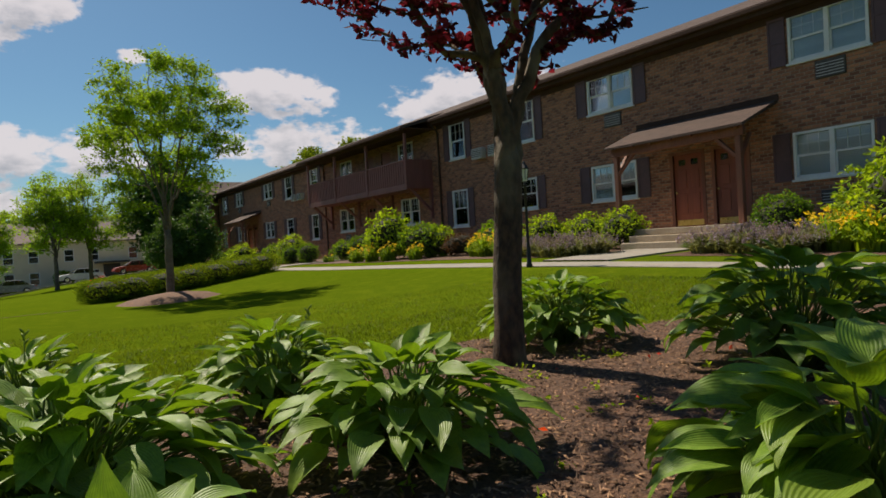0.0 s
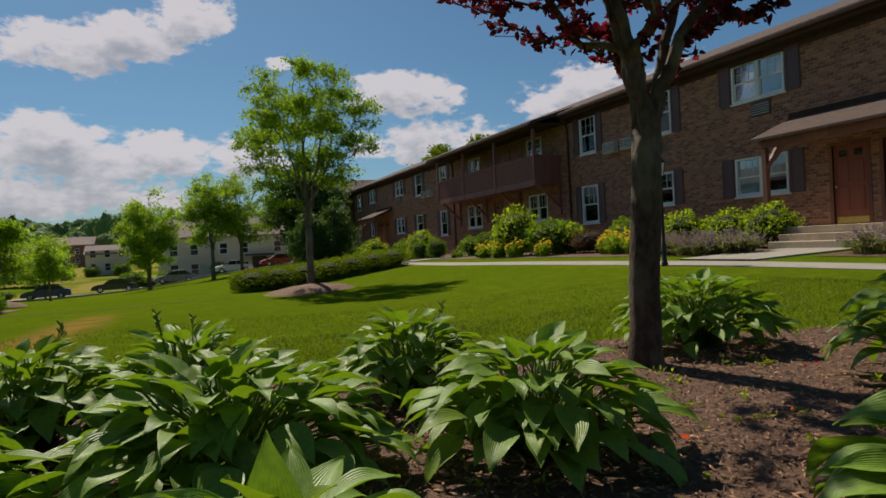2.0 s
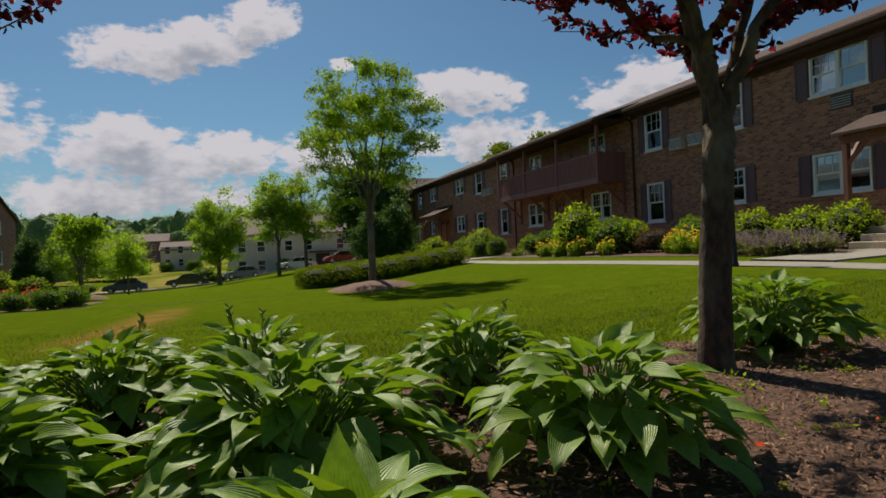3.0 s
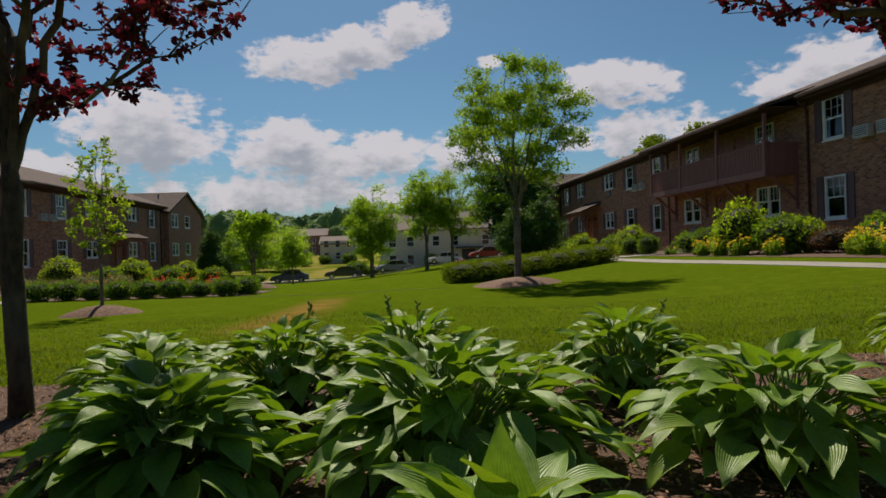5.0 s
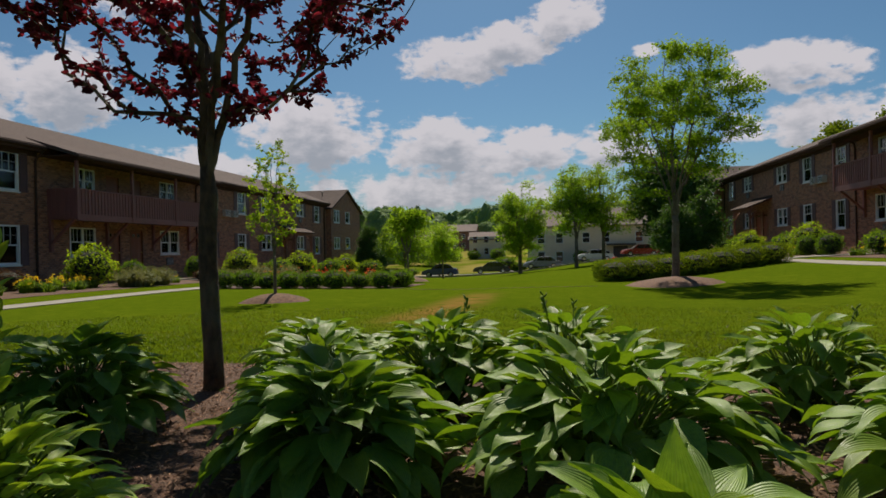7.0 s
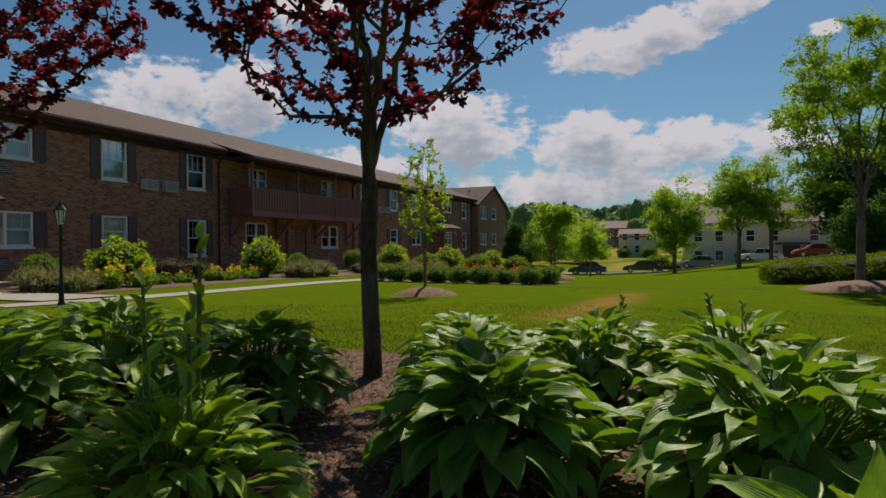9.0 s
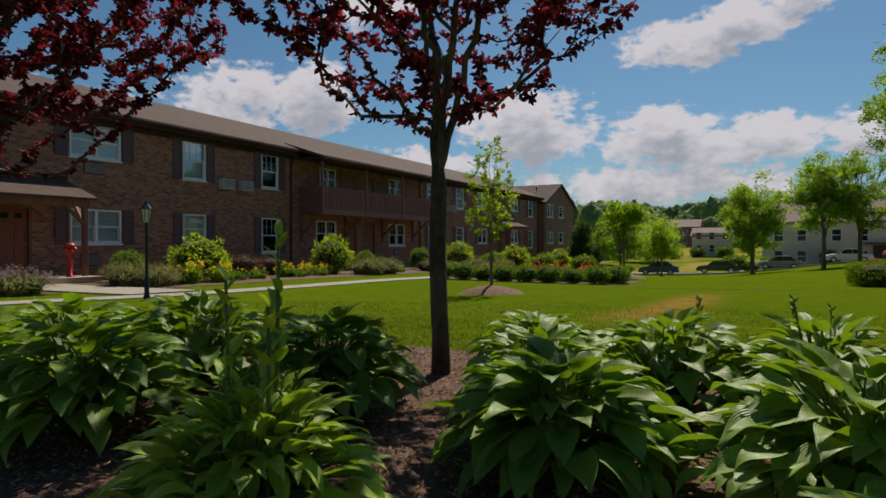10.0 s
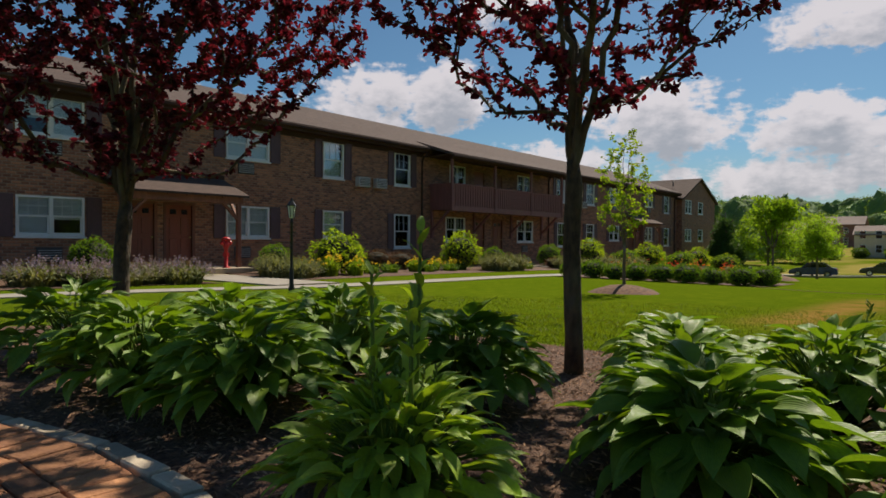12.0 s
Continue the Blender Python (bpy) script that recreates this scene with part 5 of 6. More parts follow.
tagged(raw("fallen_leaves", *leaf_cloud(np.array(petals), 0.035, 0.02, rng, 0.0), SCARLET), "small fallen red leaves on the mulch", "fallen leaves", kind="stuff")


def hosta_leaf(length, width, droop, cup, seed):
    """A pointed oval leaf along +x with raised sides and a drooping tip."""
    rng = random.Random(seed)
    nu, nv = 10, 6
    phase, amount = rng.uniform(0, 6), rng.uniform(0.02, 0.045)
    verts, faces, uvs = [], [], []
    x = z = 0.0
    for i in range(nu + 1):
        u = i / nu
        bend = -0.12 + droop * u * u * 1.5
        if i:
            x, z = x + length / nu * math.cos(bend), z - length / nu * math.sin(bend)
        half = width / 2 * 3.03 * u ** 0.55 * (1 - u) ** 1.25 if 0 < u < 1 else 0.002
        for j in range(nv + 1):
            v = 2 * j / nv - 1
            back = -0.1 * length * abs(v) ** 2 * max(0.0, 1 - u * 2.2)
            lift = cup * half * abs(v) ** 1.5 + amount * length * v * abs(v) * math.sin(7 * u + phase + (1.5 if v > 0 else 0))
            verts.append((x + back, v * half, z + lift))
            uvs.append((j / nv, u))
    w = nv + 1
    for i in range(nu):
        for j in range(nv):
            faces.append((i * w + j, (i + 1) * w + j, (i + 1) * w + j + 1, i * w + j + 1))
    mesh = bpy.data.meshes.new("leaf")
    mesh.from_pydata(verts, [], faces)
    layer = mesh.uv_layers.new(name="leaf")
    loops = np.zeros(len(mesh.loops), dtype=np.int32)
    mesh.loops.foreach_get("vertex_index", loops)
    layer.data.foreach_set("uv", np.array(uvs)[loops].ravel())
    mesh.polygons.foreach_set("use_smooth", [True] * len(mesh.polygons))
    return mesh


LEAVES = {}
for tone, mat in (("mid", HOSTA), ("deep", HOSTA_DARK)):
    LEAVES[tone] = [hosta_leaf(1.0, w, d, c, 40 + k) for k, (w, d, c) in enumerate(((0.58, 0.4, 0.3), (0.62, 0.52, 0.2), (0.56, 0.3, 0.42), (0.6, 0.72, 0.14), (0.57, 0.46, 0.35), (0.64, 0.6, 0.25), (0.53, 0.24, 0.5)))]
    for mesh in LEAVES[tone]:
        mesh.materials.append(mat)
NARROW = [hosta_leaf(1.0, w, d, c, 60 + k) for k, (w, d, c) in enumerate(((0.4, 0.5, 0.3), (0.36, 0.75, 0.4), (0.44, 0.38, 0.25)))]
for mesh in NARROW:
    mesh.materials.append(LILY_LEAF)


def put_leaf(parent, mesh, at, turn, pitch, roll, size):
    ob = new("leaf", mesh)
    ob.parent = parent
    ob.matrix_basis = Matrix.Translation(at) @ Euler((roll, -pitch, turn)).to_matrix().to_4x4() @ Matrix.Diagonal((size, size, size, 1))


def hosta(x, y, radius, height, label, seed, tone="mid", leaf=0.2, count=72, scapes=0, narrow=False):
    rng = random.Random(seed)
    leaf, count, height = leaf * 0.81, int(count * 2.6), height * 0.89
    z = bed_z(x, y) if inside(x, y) else ground_z(x, y)
    clump = thing("hosta", pose(x, y, z, 0, 0, rng.uniform(0, 360)), label, "hosta", "hostas in the bed")
    stems = []
    kinds = NARROW if narrow else LEAVES[tone]
    for k in range(count):
        f = (k + 0.5) / count  # 0: the heart, 1: the skirt
        a = k * 2.39996 + rng.uniform(-0.25, 0.25)
        size = leaf * rng.uniform(0.7, 1.18) * (0.82 + 0.25 * f)
        r = max(0.02, radius * (0.03 + 0.74 * f ** 0.62) * rng.uniform(0.82, 1.1))
        top = height * (0.9 - 0.56 * f ** 2.0) * rng.uniform(0.84, 1.08)
        pitch = radians((58 if narrow else 38) - 58 * f ** 0.6) + rng.uniform(-0.3, 0.3)
        if k % 5 in (1, 3):  # leaves that fill the mound between heart and skirt
            r, pitch = radius * rng.uniform(0.28, 0.82), radians(rng.uniform(-42, 10))
            top = height * (0.9 - 0.75 * (r / radius) ** 1.8) * rng.uniform(0.55, 1.0)
        at = Vector((r * math.cos(a), r * math.sin(a), max(0.07, top - 0.1 * size)))
        put_leaf(clump, rng.choice(kinds if f > 0.3 or narrow else [kinds[0], kinds[2], kinds[6]]), at, a + rng.uniform(-0.3, 0.3), pitch, rng.uniform(-0.35, 0.35), size)
        foot = Vector((0.12 * radius * math.cos(a * 1.7), 0.12 * radius * math.sin(a * 1.7), -0.01))
        mid = foot.lerp(at, 0.55) + Vector((0, 0, 0.05))
        stems.append(([foot, mid, at], [0.0045, 0.004, 0.003]))
    tagged(raw("stem", *tube(stems, 5), STALK, clump, smooth=True), kind="stuff")
    for k in range(scapes):
        a, r = rng.uniform(0, 6.28), radius * rng.uniform(0.05, 0.35)
        h = height * rng.uniform(1.08, 1.24)
        tip = Vector((r * 1.5 * math.cos(a), r * 1.5 * math.sin(a), h))
        line = [([Vector((r * 0.3 * math.cos(a), r * 0.3 * math.sin(a), 0)), Vector((r * math.cos(a), r * math.sin(a), h * 0.6)), tip], [0.004, 0.0032, 0.0025])]
        for b in range(5):
            p = tip - Vector((0, 0, 0.012 * b))
            q = p + Vector((math.cos(b * 2.4) * 0.018, math.sin(b * 2.4) * 0.018, 0.022))
            line.append(([p, p.lerp(q, 0.6), q], [0.002, 0.0045, 0.0015]))
        raw("flower_stalk", *tube(line, 6), STALK, clump, "green flower stalk with closed buds", smooth=True)
    return clump


FULL = "full green hosta with broad ribbed leaves in bark mulch"
DEEP = "deep green hosta with broad drooping leaves in bark mulch"
hosta(1.25, 2.1, 0.51, 0.46, "mid-green hosta standing alone in bark mulch", 1, leaf=0.21, count=66)
hosta(1.12, 3.08, 0.46, 0.5, FULL, 2, leaf=0.19, count=64, scapes=1)
hosta(3.3, 3.35, 0.62, 0.56, "full green hosta behind the forked plum trunk", 3, leaf=0.22)
hosta(0.2, 2.25, 0.6, 0.5, FULL, 4, leaf=0.22, count=92)
hosta(0.22, 1.33, 0.38, 0.36, "light green hosta with upright ribbed leaves by the walk", 105, leaf=0.23, count=34)
tall = bpy.data.objects["hosta.004"]
upright = hosta_leaf(1.0, 0.5, 0.12, 0.3, 99)
upright.materials.append(HOSTA)
put_leaf(tall, upright, tall.matrix_basis.inverted() @ Vector((0.2, 1.27, 0.22)), radians(84) - tall.matrix_basis.to_euler().z, radians(80), 0.1, 0.27)
hosta(3.4, 1.75, 0.66, 0.7, "tall dark green hosta at the shaded end of the bed", 6, "deep", 0.25, 74)
hosta(1.62, 0.72, 0.5, 0.55, "large light green hosta close to the walk", 7, leaf=0.27, count=54)
hosta(-0.7, 2.2, 0.43, 0.43, DEEP, 8, "deep", 0.22, 84)
hosta(-0.5, 3.15, 0.46, 0.5, FULL, 9, leaf=0.19, scapes=2)
hosta(0.12, 3.2, 0.44, 0.5, FULL, 10, leaf=0.18, scapes=3)
hosta(-1.28, 3.6, 0.42, 0.42, FULL, 11, leaf=0.19, count=78)
hosta(-1.84, 2.4, 0.41, 0.5, DEEP, 12, "deep", 0.21, 80)
hosta(-2.45, 1.66, 0.44, 0.5, FULL, 13, leaf=0.21, count=78)
hosta(-3.2, 1.55, 0.46, 0.52, FULL, 14, leaf=0.2, count=66)
hosta(-2.75, 2.45, 0.5, 0.54, DEEP, 15, "deep", 0.2)
hosta(-3.75, 2.35, 0.55, 0.52, FULL, 16, leaf=0.2, count=66)
hosta(-4.3, 1.7, 0.55, 0.55, FULL, 17, leaf=0.21, count=60)
hosta(-3.5, 3.0, 0.45, 0.48, FULL, 18, leaf=0.18, count=56)
hosta(-0.95, 2.75, 0.4, 0.46, FULL, 19, leaf=0.18, count=52)
hosta(2.2, 0.1, 0.45, 0.5, "large light green hosta at the end of the bed", 20, leaf=0.25, count=44)


def leafy_lily(x, y):
    """The pale plant with narrow leaves and tall leafy stalks."""
    plant_ = hosta(x, y, 0.36, 0.42, "light green plant with narrow leaves and tall leafy stalks", 31, leaf=0.17, count=100, scapes=6, narrow=True)
    tagged(plant_, category="perennial")
    rng = random.Random(77)
    for k, (dx, dy, h) in enumerate(((0.03, 0.05, 0.78), (-0.04, -0.03, 0.66), (0.09, -0.06, 0.6))):
        raw("leafy_stalk", *tube([([(dx, dy, 0), (dx * 1.2, dy * 1.1, h * 0.5), (dx * 1.3, dy * 1.3, h)], [0.008, 0.007, 0.004])], 6), STALK, plant_, smooth=True)
        for q in range(15):
            f = 0.3 + 0.7 * q / 14
            a = q * 2.4 + k
            put_leaf(plant_, rng.choice(NARROW), Vector((dx * (1 + 0.3 * f), dy * (1 + 0.3 * f), h * f)), a, radians(18 + 38 * f), rng.uniform(-0.3, 0.3), 0.125 * (1.25 - 0.75 * f))


leafy_lily(-1.3, 1.38)

# ---- the brick walk ----
walk_edge = [(-7.2, 0.0), (-5.0, 0.32), (-3.9, 0.7), (-3.11, 0.95), (-2.5, 1.06), (-1.9, 1.05), (-1.2, 0.92), (-0.5, 0.66), (0.3, 0.36), (1.2, -0.16), (2.4, -0.86)]
WALK_WIDTH = 1.7
rim = []
for i, (x, y) in enumerate(walk_edge):
    (x0, y0), (x1, y1) = walk_edge[max(i - 1, 0)], walk_edge[min(i + 1, len(walk_edge) - 1)]
    l = math.hypot(x1 - x0, y1 - y0)
    rim.append((x + (y1 - y0) / l * WALK_WIDTH, y - (x1 - x0) / l * WALK_WIDTH))
n = len(walk_edge)
base = [(x, y, ground_z(x, y) + 0.012) for x, y in walk_edge + rim]
sand = surface("jointing_sand", [(0.09, 0.07, 0.05), (0.16, 0.125, 0.09), (0.07, 0.075, 0.03)], 30.0, 0.95, bump=0.6)
brick_walk = tagged(raw("pavement_brick_walk", base, [(i + 1, i, n + i, n + i + 1) for i in range(n - 1)], sand), "curved walk of tan and red clay pavers", "walk", kind="structure")


def along_edge(spacing):
    out, carry = [], 0.0
    for (x0, y0), (x1, y1) in zip(walk_edge, walk_edge[1:]):
        l = math.hypot(x1 - x0, y1 - y0)
        s = carry
        while s < l:
            f = s / l
            out.append((x0 + (x1 - x0) * f, y0 + (y1 - y0) * f, math.atan2(y1 - y0, x1 - x0)))
            s += spacing
        carry = s - l
    return out


def piece(name, lx, ly, h):
    return boxes((-lx / 2, lx / 2, -ly / 2, ly / 2, -0.05, h), bevel=0.006)


rng = random.Random(4)
paver_mesh = edging_mesh = None
soldiers = [(x, y, a, 0.105, 90) for x, y, a in along_edge(0.105) if -4.6 < x < -0.6]
courses = [(x + 0.1 * (k % 2) * math.cos(a), y + 0.1 * (k % 2) * math.sin(a), a, 0.26 + 0.104 * k, 0) for k in range(14) for x, y, a in along_edge(0.212) if x < 1.8]
near = [row for row in courses if -4.4 < row[0] < -0.4 and row[3] < 1.0]
rest = bmesh.new()
for row in soldiers + courses:
    x, y, a, offset, turn = row
    px, py = x + math.sin(a) * offset, y - math.cos(a) * offset
    m = pose(px, py, ground_z(px, py) + rng.uniform(-0.003, 0.004), rng.uniform(-0.8, 0.8), rng.uniform(-0.8, 0.8), math.degrees(a) + turn + rng.uniform(-1.5, 1.5))
    if turn or row in near:
        ob = new("paver", paver_mesh) if paver_mesh else part("paver", piece("paver", 0.2, 0.096, 0.032), PAVER, brick_walk)
        paver_mesh = ob.data
        ob.parent = brick_walk
        ob.matrix_basis = m
    else:
        bm = boxes((-0.1, 0.1, -0.048, 0.048, -0.05, 0.032))
        bm.transform(m)
        spare = bpy.data.meshes.new("spare")
        bm.to_mesh(spare)
        bm.free()
        rest.from_mesh(spare)
        bpy.data.meshes.remove(spare)
tagged(part("paver_field", rest, surface("clay_paver_field", [(0.3, 0.13, 0.06), (0.42, 0.2, 0.09), (0.22, 0.1, 0.055)], 18.0, 0.85, bump=0.6, bump_scale=60, island=0.35), brick_walk), kind="stuff")
for x, y, a in along_edge(0.215):
    px, py = x - math.sin(a) * 0.05, y + math.cos(a) * 0.05
    ob = new("edging_stone", edging_mesh) if edging_mesh else part("edging_stone", piece("edging_stone", 0.2, 0.075, 0.034), EDGE_STONE, brick_walk)
    edging_mesh = ob.data
    ob.parent = brick_walk
    ob.matrix_basis = pose(px, py, ground_z(px, py) + rng.uniform(-0.006, 0.006), rng.uniform(-2, 2), rng.uniform(-2, 2), math.degrees(a) + rng.uniform(-3, 3))

# ---- shrubs and flowers along the buildings ----
ball = shrub("box_shrub", "round clipped green shrub beside the building", 51, (0.62, 0.62, 1.15), 2600, (0.075, 0.04), BOX_LEAF, group="clipped shrubs")
plant(ball, [(14.2, 7.2, 10, 1.0), (13.2, 25.2, 40, 0.95), (12.2, 28.9, 80, 0.85), (12.0, 30.6, 20, 0.8), (-18.0, 7.2, 30, 0.95), (-17.6, 12.7, 70, 0.85), (-16.5, 23.8, 15, 0.85), (-16.6, 29.0, 55, 1.0), (-15.6, 46.0, 5, 1.0), (12.4, 45.0, 5, 0.9)])
lime = shrub("lime_shrub", "loose lime-green shrub in the flower bed", 52, (0.85, 0.85, 1.45), 2400, (0.12, 0.06), LIME_LEAF, lumps=0.34, group="lime shrubs")
plant(lime, [(12.4, 21.4, 0, 1.1, 1.15), (14.2, 14.6, 60, 0.85, 0.9), (14.3, 13.0, 10, 0.8, 0.9), (14.2, 11.6, 30, 0.8, 0.95), (13.0, 33.0, 45, 1.0), (12.2, 39.0, 90, 0.9), (12.7, 4.2, 25, 1.15, 1.1), (14.0, 5.2, 75, 0.9), (-16.0, 14.0, 20, 0.95, 1.0),
             (-16.4, 21.2, 80, 0.95, 1.1), (-15.8, 32.0, 40, 1.0), (-14.6, 37.5, 10, 1.1, 0.9), (-15.5, 49.5, 60, 1.1), (13.2, 18.9, 25, 0.7)])
rhodo = shrub("rhododendron", "broad-leaved green shrub with pale young growth", 53, (1.0, 0.9, 1.25), 1700, (0.15, 0.06), BOX_LEAF, lumps=0.25, blooms=(LIME_LEAF, 60, 0.09), group="broad-leaved shrubs")
plant(rhodo, [(12.9, 19.6, 0, 1.0), (13.4, 27.2, 50, 0.75), (13.2, 36.0, 30, 0.9), (12.6, 42.0, 70, 0.9), (13.6, 16.2, 70, 0.85), (-15.0, 35.0, 20, 0.8), (-14.0, 41.5, 60, 0.9), (-14.4, 53.0, 10, 1.1)])
barberry = shrub("barberry_shrub", "low brownish-purple shrub in the flower bed", 54, (0.75, 0.6, 0.85), 1900, (0.07, 0.035), BROWN_LEAF, lumps=0.2, group="barberry shrubs")
plant(barberry, [(13.2, 17.8, 0, 0.95), (-17.4, 17.2, 0, 0.95), (-17.5, 18.6, 60, 0.85), (-15.2, 27.0, 30, 0.6)])
lily = tuft("day_lily", "clump of yellow day lilies in the flower bed", 61, 0.42, 0.62, 170, LIME_LEAF, YELLOW, 20, 0.07, False, group="yellow day lilies")
plant(lily, [(11.7, 20.3, 0, 1.1), (11.6, 21.4, 50, 1.1), (11.6, 22.6, 90, 1.0), (11.8, 18.6, 10, 0.95), (12.3, 15.3, 70, 1.25), (12.2, 14.4, 20, 1.15), (12.5, 16.0, 10, 1.1), (12.3, 5.2, 20, 1.3), (12.6, 4.4, 70, 1.3), (12.0, 4.6, 130, 1.2), (12.9, 5.8, 40, 1.2), (12.6, 3.6, 0, 1.3), (13.2, 3.0, 20, 1.3),
             (-15.2, 13.0, 30, 1.15), (-15.0, 13.9, 70, 1.0), (-15.4, 12.2, 10, 0.9), (-15.8, 17.6, 60, 0.9), (-16.0, 19.0, 0, 0.85), (-16.0, 20.0, 30, 0.8)])
orange = tuft("day_lily", "clump of orange day lilies behind a low hedge", 62, 0.45, 0.68, 150, SAGE_LEAF, ORANGE, 8, 0.06, False, group="orange day lilies")
rng = random.Random(9)
spots = []
for k in range(18):
    f = k / 17
    spots.append((-9.8 + 4.8 * f + rng.uniform(-0.3, 0.3), 20.6 + rng.uniform(0.0, 2.6), rng.uniform(0, 360), rng.uniform(0.7, 1.0)))
for k in range(14):
    f = k / 13
    spots.append((6.0 + 3.3 * f + rng.uniform(-0.2, 0.2), 24.8 + 1.6 * f + rng.uniform(-0.3, 0.6), rng.uniform(0, 360), rng.uniform(0.7, 1.0)))
plant(orange, spots)
scarlet = tuft("scarlet_flower", "clump of small red flowers behind the clipped hedge", 63, 0.4, 0.62, 120, BOX_LEAF, SCARLET, 30, 0.05, False, group="red flowers")
plant(scarlet, [(2.6 + 0.6 * k, 22.6 + 0.28 * k + rng.uniform(0, 0.3), 40 * k, rng.uniform(0.9, 1.15)) for k in range(6)] + [(-8.0 + 0.9 * k, 22.4 + rng.uniform(0, 0.8), 50 * k, 0.9) for k in range(3)])
catmint = tuft("catmint", "grey-green catmint with lilac flower spikes", 64, 0.85, 0.5, 330, SAGE_LEAF, LILAC, 150, 0.04, True, group="catmint edging")
plant(catmint, [(12.0, 10.9, 0, 1.1), (11.9, 11.9, 40, 1.1), (12.0, 12.8, 90, 1.0), (12.3, 13.5, 0, 1.0), (11.7, 11.3, 80, 0.9), (12.2, 7.6, 10, 1.0), (12.0, 6.7, 60, 1.1), (12.3, 5.9, 10, 1.05), (11.8, 6.1, 30, 0.9),
                (-14.6, 7.8, 0, 1.15), (-14.8, 6.9, 40, 1.15), (-15.0, 6.0, 70, 1.15), (-15.2, 5.0, 10, 1.15), (-14.4, 6.3, 90, 1.0)])
grassy = tuft("ornamental_grass", "mound of buff feathery grass beside the footpath", 65, 0.85, 0.72, 340, SAGE_LEAF, SAGE_LEAF, 90, 0.05, True, group="feathery grasses")
plant(grassy, [(-15.6, 11.4, 0, 1.0), (-15.4, 12.2, 30, 0.9), (-16.2, 11.7, 60, 0.95), (-14.9, 11.6, 80, 0.8), (-14.6, 21.4, 20, 1.05), (-14.7, 22.6, 60, 1.05), (-15.3, 22.0, 90, 0.95), (-14.6, 26.8, 0, 0.9), (-13.6, 27.0, 40, 0.8), (-13.8, 30.0, 10, 1.0), (-13.0, 31.4, 70, 1.0), (12.4, 29.9, 0, 0.7)])
fern = tuft("low_perennial", "low green perennials in the flower bed", 66, 0.5, 0.42, 150, BOX_LEAF, YELLOW, 6, 0.05, False, group="low perennials")
plant(fern, [(-15.6, 15.2, 0, 1.0), (-15.7, 16.2, 40, 1.0), (-15.5, 18.0, 80, 1.0), (-15.6, 19.5, 10, 0.95), (-16.0, 20.6, 50, 1.0), (-17.6, 4.6, 0, 1.2), (-16.8, 3.6, 30, 1.2), (-15.2, 24.6, 60, 0.9), (-14.9, 33.5, 0, 1.0), (-13.4, 36.5, 60, 1.0), (-12.9, 40, 20, 1.1), (-13.2, 44, 0, 1.2), (12.1, 23.8, 10, 0.9), (12.2, 26.6, 20, 0.9), (12.0, 31.8, 0, 1.0), (11.8, 35.5, 40, 1.0),
             (-12.8, 48, 30, 1.2), (-17.0, 15.8, 20, 0.9), (13.4, 9.0, 10, 0.5), (14.4, 10.9, 60, 0.6)])
low = shrub("low_hedge_shrub", "low rounded box shrub in a row before the lilies", 55, (0.42, 0.4, 0.55), 1500, (0.06, 0.035), BOX_LEAF, group="row of low box shrubs")
plant(low, [(-10.3 + 0.78 * k, 19.6 - 0.03 * k + rng.uniform(-0.1, 0.1), 40 * k, rng.uniform(0.88, 1.08)) for k in range(8)] + [(-4.5 - 0.1 * k, 20.2 + 0.75 * k, 30 * k, 1.0) for k in range(3)])
hedge = shrub("clipped_hedge", "dense dark green clipped hedge plant with a flat top", 56, (0.78, 0.72, 0.85), 3600, (0.065, 0.034), DARK_HEDGE_LEAF, lumps=0.08, square=4.0, category="hedge", group="clipped hedge row")
plant(hedge, [(2.55, 22.1, 24, 0.85), (2.6, 23.2, 24, 0.85)] + [(3.4 + 1.0 * k, 22.4 + 0.47 * k, 24 + 5 * (k % 3), 0.9) for k in range(6)] + [(3.2 + 1.0 * k, 23.4 + 0.47 * k, 24, 0.9) for k in range(6)])

# foundation beds of mulch under the shrubs
for name, x0, x1, y0, y1 in (("flower_bed", 11.2, 15.9, 2.0, 8.3), ("flower_bed", 11.2, 15.9, 10.9, 27.2), ("flower_bed", 11.2, 15.9, 29.3, 56.0), ("flower_bed", -19.9, -14.0, 2.0, 8.6), ("flower_bed", -19.9, -14.0, 11.2, 27.4), ("flower_bed", -19.9, -12.8, 29.4, 56.0), ("flower_bed", -10.9, -4.2, 19.3, 23.4)):
    gx = [x0 + (x1 - x0) * k / 8 for k in range(9)]
    gy = [y0 + (y1 - y0) * k / 24 for k in range(25)]
    tagged(raw(name, *sheet(gx, gy, 0.012), MULCH, smooth=True), "brown mulch of a flower bed along the building", "flower bed", kind="structure")

# ---- lamps, hydrant ----


